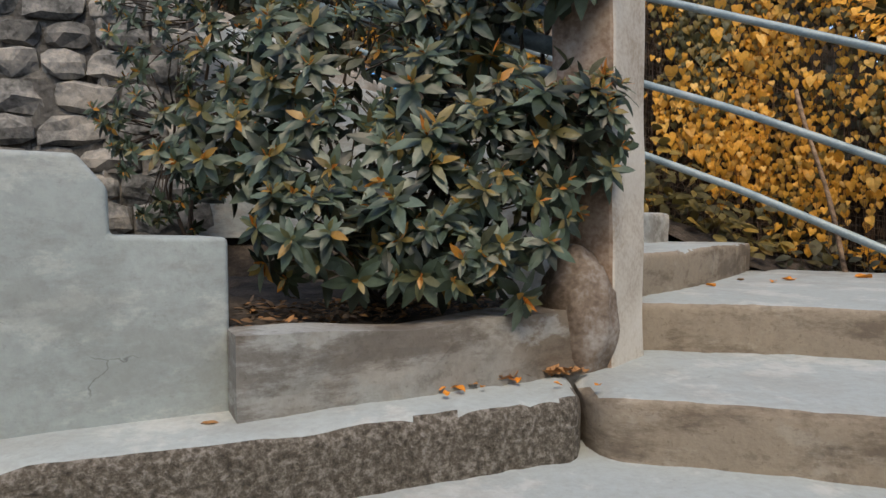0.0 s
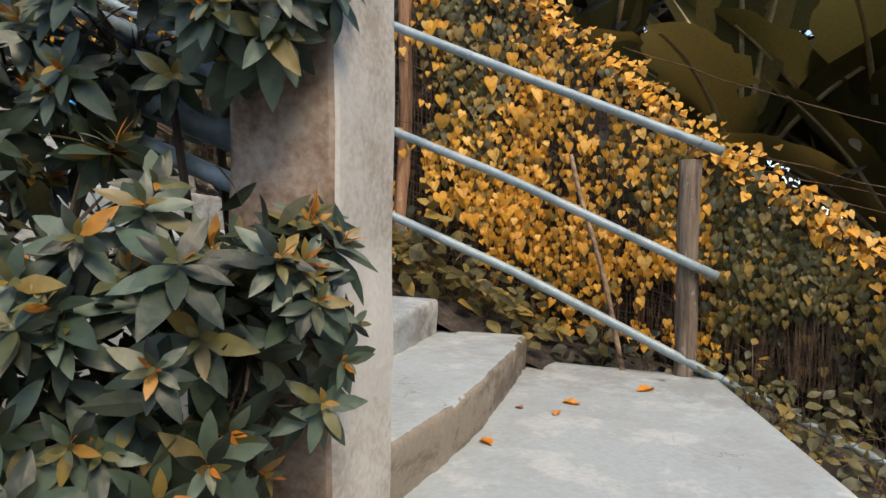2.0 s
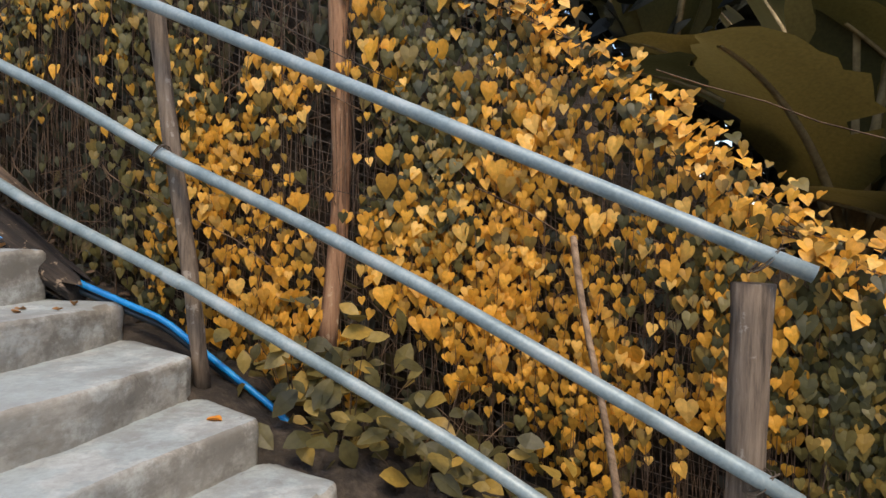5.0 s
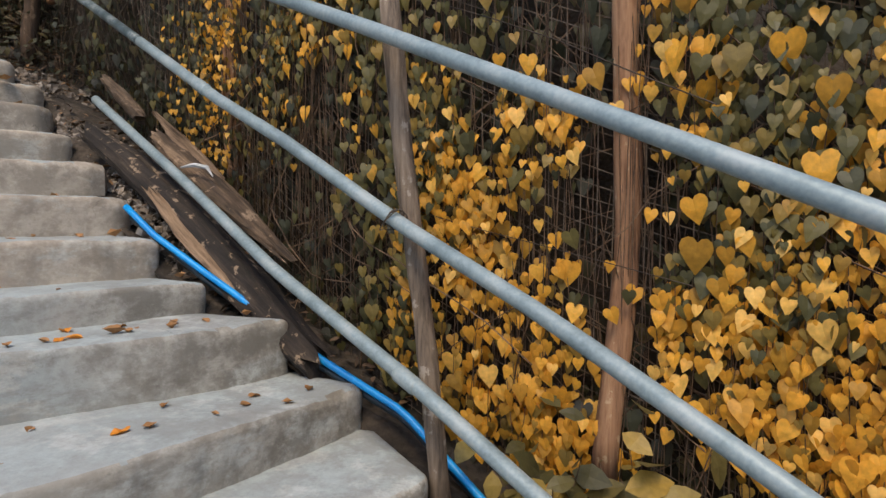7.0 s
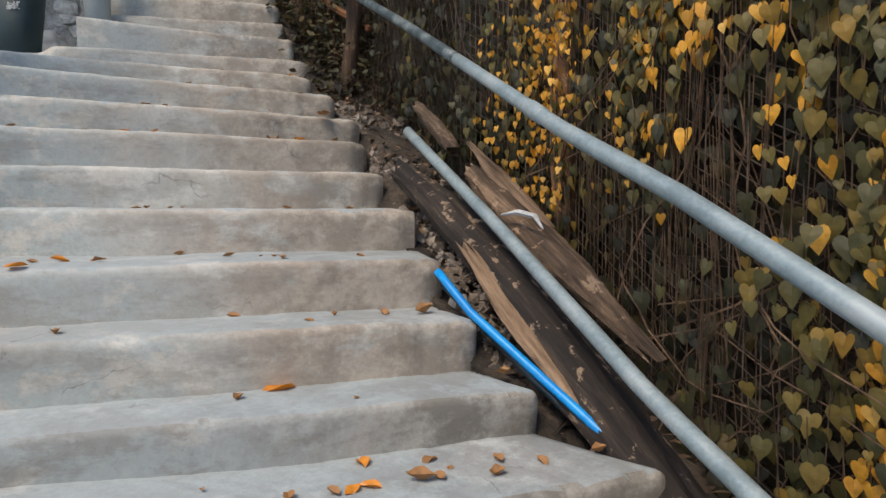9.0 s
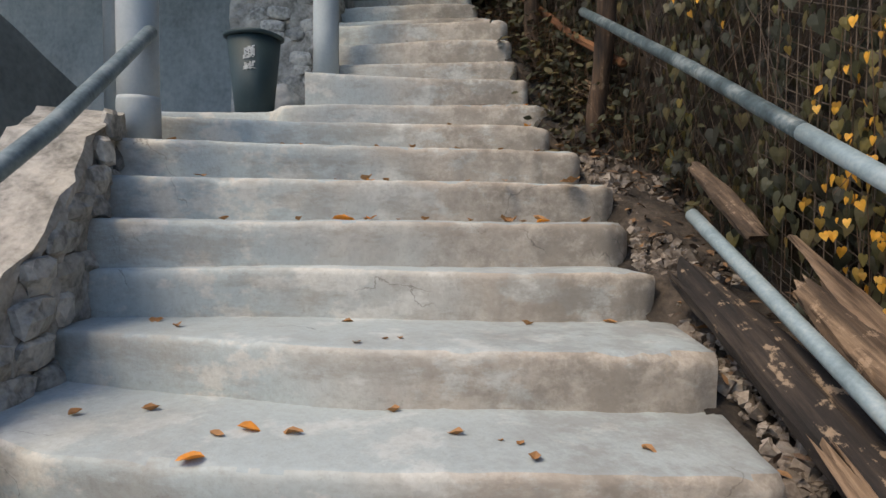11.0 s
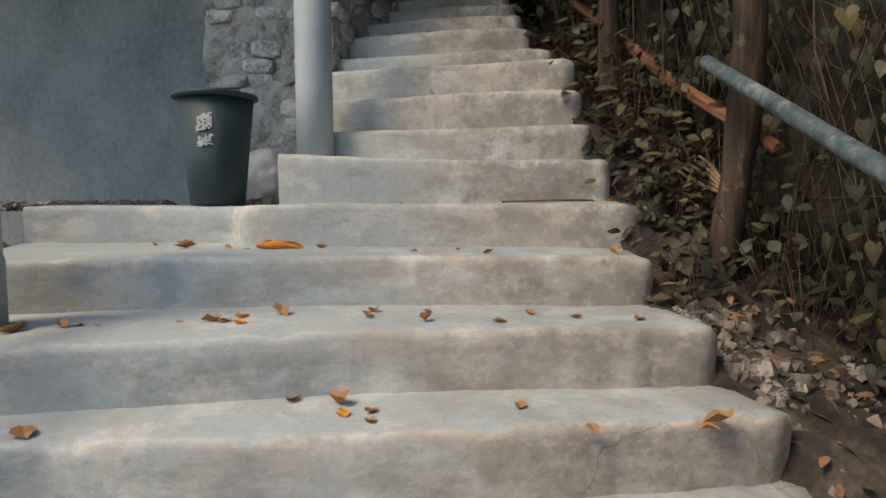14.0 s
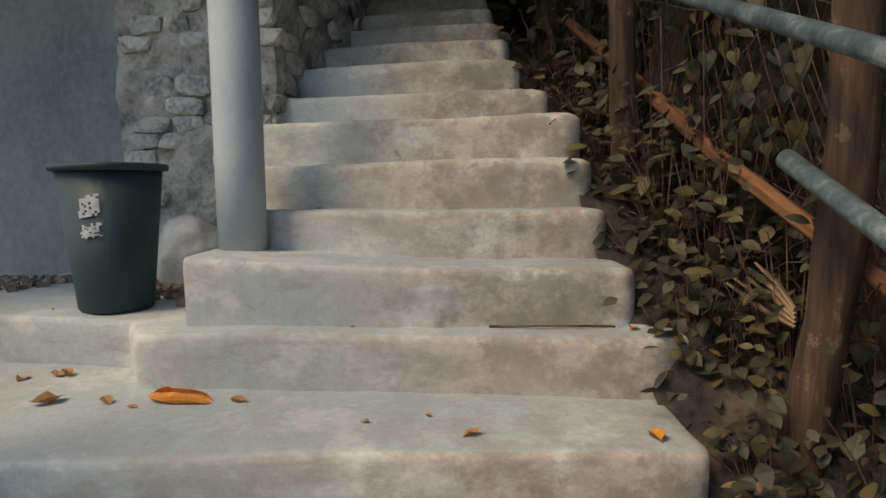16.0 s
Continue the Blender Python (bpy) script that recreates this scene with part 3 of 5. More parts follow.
# ---- fence with creeper ----
def fence_at(s):
    """Point, foot, top and outward normal of the fence at s metres along it."""
    i = min(len(FENCE_S) - 2, max(0, int(np.searchsorted(FENCE_S, s) - 1)))
    u = (s - FENCE_S[i]) / (FENCE_S[i + 1] - FENCE_S[i])
    a, b = np.array(FENCE[i]), np.array(FENCE[i + 1])
    d = (b - a) / np.linalg.norm(b - a)
    return a + (b - a) * u, FENCE_FOOT[i] + u * (FENCE_FOOT[i + 1] - FENCE_FOOT[i]), FENCE_TOP[i] + u * (FENCE_TOP[i + 1] - FENCE_TOP[i]), np.array((d[1], -d[0])) * -1, d


FENCE_S = np.r_[0, np.cumsum([math.dist(a, b) for a, b in zip(FENCE, FENCE[1:])])]
FENCE_LEN = float(FENCE_S[-1])


def toward_path(nrm):
    return nrm if nrm[1] < 0 else -nrm


fence = thing("wire_fence", "rusty welded wire mesh fence overgrown with creeper", "fence")
wires = []
s = 0.0
while s < 8.3:
    p, f, t, nrm, d = fence_at(s)
    wires.append(tube([(p[0], p[1], f - 0.1), (p[0] + 0.01 * math.sin(s * 9), p[1], (f + t) / 2), (p[0], p[1], t - 0.05)], 0.0023, 3, ends=False))
    s += 0.055
for j in range(50):
    pts = []
    for s in np.arange(0.2, 8.4, 0.25):
        p, f, t, nrm, d = fence_at(s)
        z = f + 0.055 * j + 0.012 * math.sin(s * 5 + j)
        pts.append((p[0], p[1], min(z, t - 0.04)))
    wires.append(tube(pts, 0.0023, 3, ends=False))
part("welded_mesh", joined(wires), WIRE, fence, kind="stuff")
wires = []
for lean in (-1, 1):
    s = 7.0
    while s < 13.2:
        pts = []
        p, f, t, nrm, d = fence_at(s)
        for h in np.arange(0.0, t - f + 0.05, 0.12):
            s2 = min(FENCE_LEN - 0.05, max(8.1, s + lean * 0.55 * h))
            p2, f2, t2, nrm2, d2 = fence_at(s2)
            if 8.1 < s2 < FENCE_LEN - 0.06:
                pts.append((p2[0] + 0.012 * lean, p2[1] + 0.02 * math.sin(h * 7 + s2 * 3), f2 + h))
        if len(pts) > 2:
            wires.append(tube(pts, 0.0017, 3, ends=False))
        s += 0.085
part("chain_link_mesh", joined(wires), DARKWIRE, fence, kind="stuff")

# Added backdrop: the shade behind the leaves is put into its near-black colour.
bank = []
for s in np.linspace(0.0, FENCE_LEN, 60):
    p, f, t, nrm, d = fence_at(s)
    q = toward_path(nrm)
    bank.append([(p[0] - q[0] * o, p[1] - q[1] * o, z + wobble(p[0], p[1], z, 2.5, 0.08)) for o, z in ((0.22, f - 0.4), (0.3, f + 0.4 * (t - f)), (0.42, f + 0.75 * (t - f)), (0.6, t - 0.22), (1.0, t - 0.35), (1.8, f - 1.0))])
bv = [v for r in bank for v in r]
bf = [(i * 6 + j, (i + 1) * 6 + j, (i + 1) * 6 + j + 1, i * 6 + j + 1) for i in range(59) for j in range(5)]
tagged(mesh_object("backdrop_sheet", bv, bf, BACKDROP, True), "near-black backdrop sheet added behind the overgrown fence", "bank", kind="structure")

rng = np.random.default_rng(11)
heart = leaf(1.0, 1.02, 0.2, True)
yellow, olive, dull, stems, dark_stems = [], [], [], [], []
BARE = [((1.52, 5.0), 0.075, 2.15, 3.12), ((-0.51, 5.98), 0.07, 4.2, 4.9)]


def creeper_leaf(p, q, size, store, turn=0.3):
    """A hanging heart leaf at p, facing the path along q with some scatter; stems listed in BARE stay free."""
    for (x, y), r, z0, z1 in BARE:
        if math.hypot(p[0] - x, p[1] - y) < r + size * 0.4 + 0.06 and z0 < p[2] < z1 and rng.uniform() < 0.9:
            return
    tip = (rng.normal(0, 0.22), rng.normal(0, 0.22), -1.0)
    face = (q[0] + rng.normal(0, turn), q[1] + rng.normal(0, turn), 0.35 + rng.normal(0, 0.25))
    store.append((p, tip, face, size))


def leafiness(s, z, f, t):
    """How thickly the strings grow there: dense along the top and in patches, thin low down and uphill."""
    g = 0.60 + 1.15 * noise.noise(Vector((s * 1.3, z * 1.1, 3.3))) + 0.9 * noise.noise(Vector((s * 2.6, z * 2.2, 8.1)))
    g += 0.7 * max(0.0, 1 - (t - z) / 0.8) - 0.6 * max(0.0, 1 - (z - f) / 0.75)
    return g - (0.22 * (s - 5.9) if s > 5.9 else 0.0)


def yellowness(s, z, t):
    g = 0.70 + 0.9 * noise.noise(Vector((s * 1.2 + 4.0, z * 1.2, 14.2))) - 0.32 * max(0.0, s - 5.1)
    if s < 2.9:
        g -= 0.8 * min(1.0, (t - z) / 0.45)
    return g - (0.12 * (s - 6.0) if s > 6.0 else 0.0)


def string(s, z, run, out, size, step):
    """A thin hanging stem with heart leaves set alternately along it."""
    p, f, t, nrm, d = fence_at(s)
    q = toward_path(nrm)
    low, drift, side = max(f + 0.08, z - run), rng.normal(0, 0.07), 1
    tone = rng.uniform()
    pts, zz = [], z
    while zz > low:
        w = (z - zz) * drift
        c = (p[0] + d[0] * w + q[0] * out, p[1] + d[1] * w + q[1] * out, zz)
        pts.append(c)
        if rng.uniform() < leafiness(s, zz, f, t):
            o = side * rng.uniform(0.2, 0.5) * size
            pick = yellow if 0.55 * tone + 0.45 * rng.uniform() < yellowness(s, zz, t) else olive
            creeper_leaf((c[0] + d[0] * o + q[0] * rng.uniform(0, 0.03), c[1] + d[1] * o + q[1] * rng.uniform(0, 0.03), zz), q, size * rng.choice([0.62, 0.85, 1.05, 1.3], p=[0.25, 0.4, 0.28, 0.07]), pick)
        side = -side
        zz -= step * rng.uniform(0.7, 1.35)
    if len(pts) > 2:
        stems.append(tube(pts, 0.0017, 3, ends=False))


for n_ in range(1350):
    s = 2.4 + 4.0 * rng.uniform() ** 1.25 if n_ % 10 < 8 else rng.uniform(0.3, 2.6)
    p, f, t, nrm, d = fence_at(s)
    string(s, rng.uniform(f + 0.3, t), rng.uniform(0.25, 1.0), rng.uniform(0.012, 0.10), rng.uniform(0.038, 0.064), 0.048)
for n_ in range(230):
    s = 6.3 + abs(rng.normal(0, 0.75))
    p, f, t, nrm, d = fence_at(s)
    string(s, rng.uniform(f + 0.5, t), rng.uniform(0.25, 0.9), rng.uniform(0.01, 0.06), rng.uniform(0.034, 0.055), 0.048)
for c_s, c_z, count in ((7.15, 3.75, 130), (7.35, 3.5, 130), (7.65, 3.5, 45), (7.3, 3.2, 60), (7.0, 4.15, 70), (7.45, 4.3, 60), (6.7, 3.3, 25), (8.6, 4.6, 14)):
    for n_ in range(count):
        p, f, t, nrm, d = fence_at(c_s + rng.normal(0, 0.11))
        q = toward_path(nrm)
        creeper_leaf((p[0] + q[0] * rng.uniform(0.02, 0.14), p[1] + q[1] * rng.uniform(0.02, 0.14), c_z + rng.normal(0, 0.22)), q, rng.uniform(0.018, 0.036), yellow, 0.9)
for n_ in range(26):
    s = rng.uniform(3.4, 5.3)
    p, f, t, nrm, d = fence_at(s)
    q = toward_path(nrm)
    creeper_leaf((p[0] + q[0] * 0.12, p[1] + q[1] * 0.12, rng.uniform(f + 0.5, t - 0.2)), q, rng.uniform(0.075, 0.105), yellow)
for n_ in range(2100):
    s = rng.uniform(0.1, 7.0)
    p, f, t, nrm, d = fence_at(s)
    q = toward_path(nrm)
    o = rng.uniform(-0.22, 0.16)
    (yellow if rng.uniform() < 0.86 else olive).append(((p[0] + q[0] * o, p[1] + q[1] * o, t + rng.normal(-0.05, 0.075) + 0.02 - 0.3 * max(0.0, o)), (q[0] * 0.7 + rng.normal(0, 0.4), q[1] * 0.7 + rng.normal(0, 0.4), -0.7), (q[0] * 0.5 + rng.normal(0, 0.3), q[1] * 0.5 + rng.normal(0, 0.3), 1.0), rng.uniform(0.036, 0.066)))
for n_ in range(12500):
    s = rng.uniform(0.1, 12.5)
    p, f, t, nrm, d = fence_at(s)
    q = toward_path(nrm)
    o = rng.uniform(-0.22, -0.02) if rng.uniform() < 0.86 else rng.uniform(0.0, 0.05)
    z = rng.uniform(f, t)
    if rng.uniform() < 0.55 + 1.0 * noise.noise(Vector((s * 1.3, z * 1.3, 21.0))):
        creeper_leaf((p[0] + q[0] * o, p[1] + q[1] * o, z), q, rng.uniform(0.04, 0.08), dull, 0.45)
for n_ in range(2700):
    s = rng.uniform(5.9, 9.0) if n_ % 5 < 3 else rng.uniform(0.5, 2.9)
    p, f, t, nrm, d = fence_at(s)
    q = toward_path(nrm)
    z = rng.uniform(f + 0.05, t)
    if rng.uniform() < 0.7 + 0.8 * noise.noise(Vector((s * 1.6, z * 1.6, 33.0))):
        o = rng.uniform(0.0, 0.06)
        creeper_leaf((p[0] + q[0] * o, p[1] + q[1] * o, z), q, rng.uniform(0.036, 0.066), dull if n_ % 4 else olive, 0.4)
for n_ in range(650):
    s = rng.uniform(0.2, 7.5) if n_ % 3 else rng.uniform(7.5, 12.5)
    p, f, t, nrm, d = fence_at(s)
    q = toward_path(nrm)
    z = rng.uniform(f + 0.2, t)
    ln = rng.uniform(0.3, 1.1)
    slant = rng.normal(0, 0.10)
    pts, o, w = [], rng.uniform(-0.12, 0.05), 0.0
    for i in range(9):
        w += rng.normal(slant, 0.035)
        zi = max(f - 0.05, z - ln * i / 8)
        pts.append((p[0] + d[0] * w + q[0] * o, p[1] + d[1] * w + q[1] * o, zi))
        o += rng.normal(0, 0.008)
    (dark_stems if s > 7.0 else stems).append(tube(pts, rng.uniform(0.0014, 0.0036), 3, ends=False))
creeper = thing("creeper", "dense yellow heart-leaved creeper hanging over the wire fence", "vine")
part("leaves", scatter(heart, yellow), YELLOW, creeper, "bright yellow heart-shaped leaves", kind="stuff")
part("green_leaves", scatter(heart, olive), GREENING, creeper, "olive heart-shaped leaves turning yellow", kind="stuff")
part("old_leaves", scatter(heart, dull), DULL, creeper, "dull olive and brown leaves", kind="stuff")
part("stem", joined(stems), STEMS, creeper, "thin dry brown stems", kind="stuff")
part("stem", joined(dark_stems), TWIG, creeper, "thin dark stems", kind="stuff")


# ---- handrails and posts ----
def rail(name, points, label, group, radius=0.025, mat=STEEL, old_from=40):
    r = thing(name, label, "handrail", group)
    pts = resample(points, 14)
    fine = resample(points, 40)
    part("pipe", tube(fine[:old_from], radius, 14), mat, r, smooth=True)
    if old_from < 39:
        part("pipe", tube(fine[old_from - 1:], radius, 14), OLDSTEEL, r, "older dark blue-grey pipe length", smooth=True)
    a, b = pts[7], pts[8]
    part("coupling", tube([a + (b - a) * 0.2, a + (b - a) * 0.22, a + (b - a) * 0.38, a + (b - a) * 0.4], [radius, radius * 1.13, radius * 1.13, radius], 14), mat, r, "welded pipe sleeve", smooth=True)
    return r


RAIL = "pale galvanised steel pipe handrail wired to wooden posts"
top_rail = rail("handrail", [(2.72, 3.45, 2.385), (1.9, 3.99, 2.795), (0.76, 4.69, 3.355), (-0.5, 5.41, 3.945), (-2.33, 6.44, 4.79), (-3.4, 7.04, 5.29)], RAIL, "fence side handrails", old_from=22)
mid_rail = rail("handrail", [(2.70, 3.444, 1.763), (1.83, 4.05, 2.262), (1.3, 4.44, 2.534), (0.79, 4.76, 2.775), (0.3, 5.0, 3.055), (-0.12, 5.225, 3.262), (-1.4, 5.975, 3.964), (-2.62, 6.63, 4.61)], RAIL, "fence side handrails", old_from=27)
low_rail = rail("handrail", [(3.6, 2.849, 0.746), (2.72, 3.483, 1.261), (1.89, 4.058, 1.752), (0.89, 4.677, 2.258), (0.2, 5.087, 2.561), (-0.52, 5.502, 2.961), (-1.4, 5.99, 3.432)], RAIL, "fence side handrails")
LEFT_RAIL = "grey-blue steel pipe handrail between concrete post and column"
rail("handrail", [(0.40, 2.24, 2.15), (-1.6, 3.46, 3.10), (-2.36, 4.0, 3.70), (-3.19, 4.42, 4.27)], LEFT_RAIL, "planter side handrails", 0.032, MIDSTEEL)
for z0, z1 in ((2.26, 3.3), (2.06, 2.95)):
    rail("handrail", [(0.40, 2.25, z0), (-1.5, 3.44, z1)], LEFT_RAIL, "planter side handrails", 0.02)


def wooden_post(label, foot, top, radius, mat=WOOD, seed=1, bends=0.01, sides=12):
    p = thing("wooden_post", label, "post", at=foot)
    pts = resample([foot, top], 14)
    g = np.random.default_rng(seed)
    ph = g.uniform(0, 6.28, 2)
    wave = np.linspace(0, 7, 14)
    pts[:, 0] += 1.6 * bends * np.sin(wave + ph[0])
    pts[:, 1] += 1.6 * bends * np.sin(wave * 0.8 + ph[1])
    r = radius * (1 + 0.08 * g.uniform(-1, 1, 14))
    part("trunk", shifted(tube(pts, r, sides, 0.05, seed), foot), mat, p, smooth=True)
    return p


wooden_post("short weathered round wooden post holding the handrail ends", (2.63, 3.58, 1.18), (2.63, 3.58, 2.35), 0.056, WOOD, 3, 0.003)
wooden_post("slim weathered bamboo post wired to the handrails", (0.95, 4.79, 1.80), (0.74, 4.86, 3.52), 0.034, WOOD, 4, 0.004)
wooden_post("rough brown tree stem standing in the creeper", (1.49, 4.98, 1.9), (1.54, 5.0, 3.85), 0.045, REDBARK, 5, 0.014)
wooden_post("rough brown tree stem standing in the creeper", (-0.5, 5.99, 2.9), (-0.52, 6.02, 4.9), 0.05, REDBARK, 6, 0.014)
wooden_post("rough brown wooden post beside the steps", (-2.58, 6.70, 3.6), (-2.48, 6.68, 5.6), 0.055, BARK, 7, 0.014)
wooden_post("rough brown wooden post beside the steps", (-3.56, 7.05, 4.3), (-3.58, 7.05, 6.2), 0.055, BARK, 8, 0.012)
wooden_post("thin pale stick leaning on the creeper", (2.40, 3.76, 1.22), (2.46, 4.45, 2.46), 0.014, SPLIT, 9, 0.006, 7)


def timber(name, label, points, radii, mat, seed, flat=1.0, ragged=0.05, sides=20, rings=64):
    """A rotten log: grooved along its length, flattened, with torn ends."""
    lg = thing(name, label, "log")
    g = np.random.default_rng(seed)
    pts = resample(points, rings)
    r = np.interp(np.linspace(0, 1, rings), np.linspace(0, 1, len(radii)), radii)
    ax = pts[-1] - pts[0]
    ax /= np.linalg.norm(ax)
    a = np.cross(ax, (0, 0, 1.0))
    a /= np.linalg.norm(a)
    b = np.cross(a, ax)
    tear = g.uniform(-1, 1, (2, sides)) * ragged
    verts, faces = [], []
    for i in range(rings):
        u = i / (rings - 1)
        for j in range(sides):
            w = 2 * math.pi * j / sides
            groove = 0.20 * noise.noise(Vector((math.cos(w) * 2.2, math.sin(w) * 2.2, u * 2.5 + seed))) + 0.16 * noise.noise(Vector((math.cos(w) * 7, math.sin(w) * 7, u * 5 + seed))) + 0.06 * noise.noise(Vector((math.cos(w) * 9, math.sin(w) * 9, u * 30)))
            e = ax * (tear[0, j] * max(0.0, 1 - u * 9) + tear[1, j] * max(0.0, 1 - (1 - u) * 9))
            verts.append(pts[i] + e + r[i] * (1 + groove) * (math.cos(w) * a + flat * math.sin(w) * b))
    for i in range(rings - 1):
        for j in range(sides):
            j2 = (j + 1) % sides
            faces.append((i * sides + j, i * sides + j2, (i + 1) * sides + j2, (i + 1) * sides + j))
    faces.append(tuple(range(sides))[::-1])
    faces.append(tuple((rings - 1) * sides + j for j in range(sides)))
    part("trunk", (verts, faces), mat, lg)
    return lg


timber("fallen_log", "dark rotting log lying along the steps", [(0.36, 5.10, 2.20), (-0.15, 5.33, 2.54), (-0.55, 5.55, 2.80), (-0.95, 5.72, 3.03), (-1.33, 5.87, 3.22)], (0.07, 0.10, 0.10, 0.085, 0.06), ROTTEN, 21, 0.9, 0.07)
timber("split_log", "split brown log with torn pale edge lying behind the rail", [(0.05, 5.46, 2.60), (-0.3, 5.60, 2.82), (-0.62, 5.76, 3.0), (-0.92, 5.93, 3.19)], (0.03, 0.085, 0.09, 0.06), HALFROTTEN, 22, 0.6, 0.09)
timber("split_log", "pale torn slab of wood leaning on the log", [(-0.50, 5.76, 2.98), (-0.75, 5.9, 3.14), (-1.02, 6.04, 3.33)], (0.05, 0.06, 0.02), SPLIT, 26, 0.35, 0.08, 14, 36)
timber("split_log", "pale broken branch lying in the rubble", [(-1.28, 6.2, 3.36), (-1.5, 6.32, 3.52), (-1.68, 6.4, 3.64)], (0.045, 0.05, 0.03), HALFROTTEN, 23, 0.8, 0.06, 14, 36)
timber("plank", "pale splintered slab of wood lying under the dark log", [(0.14, 5.15, 2.34), (-0.12, 5.24, 2.52), (-0.38, 5.34, 2.69), (-0.62, 5.46, 2.87)], (0.02, 0.05, 0.055, 0.03), SPLIT, 27, 0.4, 0.10, 14, 40)
shard = thing("bark_strip", "pale bent strip of peeled bark on the log", "bark", at=(-0.47, 5.60, 2.98))
part("strip", tube([(-0.12, 0.02, 0.03), (-0.03, 0.0, 0.04), (0.06, -0.03, 0.025), (0.11, -0.06, -0.02)], [0.004, 0.012, 0.011, 0.003], 6), LABEL, shard)
timber("leaning_pole", "reddish brown pole leaning along the fence", [(-2.45, 6.78, 4.3), (-3.1, 7.02, 4.65), (-4.4, 7.5, 5.45)], (0.025, 0.028, 0.022), POLE, 25, 1.0, 0.02, 14, 50)


def hose(label, points, radius, mat):
    h = thing("hose", label, "hose")
    part("tube", tube(resample(points, 40), radius, 8), mat, h, smooth=True)


hose("bright blue water hose running along the steps", [(-0.62, 5.26, 2.813), (-0.45, 5.225, 2.688), (-0.2, 5.20, 2.541), (0.0, 5.165, 2.435), (0.35, 5.11, 2.23), (0.75, 5.01, 2.06), (1.25, 4.785, 1.695), (1.6, 4.607, 1.364)], 0.015, BLUE)
hose("dark hose running along the steps", [(-0.6, 5.27, 2.77), (-0.2, 5.22, 2.50), (0.0, 5.185, 2.39), (0.35, 5.13, 2.19), (0.75, 5.04, 2.02), (1.25, 4.82, 1.66), (1.6, 4.64, 1.33)], 0.015, BLACKHOSE)


# ---- square post, planter, left walls ----
def box_mesh(corners, z0, z1, rows=10, rough=0.006, seed=0.0, bevel=0.012):
    """An upright prism over a polygon, with softened, slightly uneven edges."""
    c = np.array(corners, float)
    mid = c.mean(0)
    ring = []
    for i in range(len(c)):
        a, b, d = c[i - 1], c[i], c[(i + 1) % len(c)]
        u, v = (a - b) / np.linalg.norm(a - b), (d - b) / np.linalg.norm(d - b)
        ring += [b + u * bevel, b + (u + v) * bevel * 0.3, b + v * bevel]
        steps = max(1, int(np.linalg.norm(d - b) / 0.08))
        ring += [b + (d - b) * (j / steps) for j in range(1, steps)]
    n = len(ring)
    verts, faces = [], []
    levels = [z0 + (z1 - z0 - bevel) * j / rows for j in range(rows + 1)] + [z1]
    for j, z in enumerate(levels):
        for p in ring:
            q = p + (mid - p) / (np.linalg.norm(mid - p) + 1e-9) * (bevel if j == len(levels) - 1 else 0)
            verts.append((q[0] + wobble(q[0], q[1], z, 6, rough, seed), q[1] + wobble(q[0], q[1], z, 6, rough, seed + 9), z))
    for j in range(len(levels) - 1):
        for i in range(n):
            faces.append((j * n + i, j * n + (i + 1) % n, (j + 1) * n + (i + 1) % n, (j + 1) * n + i))
    faces.append(tuple(range((len(levels) - 1) * n, len(levels) * n)))
    return verts, faces


post = thing("concrete_post", "square stained concrete post at the corner of the planter", "post")
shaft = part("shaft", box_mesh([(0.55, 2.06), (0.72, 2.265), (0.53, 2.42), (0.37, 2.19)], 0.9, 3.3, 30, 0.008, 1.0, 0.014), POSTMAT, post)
shaft.data.materials.append(BROWNFACE)
# Faces turned to the front left take the darker brown material.
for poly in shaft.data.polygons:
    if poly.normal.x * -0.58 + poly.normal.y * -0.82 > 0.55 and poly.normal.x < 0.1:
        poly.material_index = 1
bm = bmesh.new()
bmesh.ops.create_icosphere(bm, subdivisions=4, radius=1.0)
for v in bm.verts:
    v.co *= 1 + 0.10 * noise.noise(v.co * 2.4) + 0.05 * noise.noise(v.co * 6)
    v.co = Vector((0.445 + v.co.x * 0.13, 2.10 + v.co.y * 0.115, 1.22 + v.co.z * 0.24))
foot_v, foot_f = [tuple(v.co) for v in bm.verts], [tuple(v.index for v in f.verts) for f in bm.faces]
bm.free()
part("plinth", (foot_v, foot_f), MOSSY, post, "mossy rounded concrete foot", smooth=True)

tagged(mesh_object("planter_wall", *wall_slab([(0.47, 2.22), (-0.14, 1.88), (-0.57, 1.655)], 0.75, [1.27, 1.25, 1.27], 0.16, 0.05, 0.012, 3.0), PLANTER), "low stained concrete wall holding the planter soil", "wall", kind="structure")
bm = bmesh.new()
outline = [(0.0, 0.2), (0.0, 1.505), (0.268, 1.513), (0.270, 1.625), (0.334, 1.704), (1.8, 1.712), (1.8, 0.2)]
ring = [bm.verts.new((-0.545 - 0.88 * u, 1.62 - 0.475 * u, z)) for u, z in outline]
side = bm.faces.new(ring)
deep = bmesh.ops.extrude_face_region(bm, geom=[side])["geom"]
bmesh.ops.translate(bm, vec=(-0.19, 0.352, 0.0), verts=[v for v in deep if isinstance(v, bmesh.types.BMVert)])
bmesh.ops.recalc_face_normals(bm, faces=bm.faces)
bmesh.ops.bevel(bm, geom=[e for e in bm.edges if e.calc_length() > 0.05], offset=0.014, segments=3, profile=0.5, affect="EDGES")
bmesh.ops.triangulate(bm, faces=[f for f in bm.faces if len(f.verts) > 4])
bmesh.ops.subdivide_edges(bm, edges=[e for e in bm.edges if e.calc_length() > 0.2], cuts=3, use_grid_fill=True)
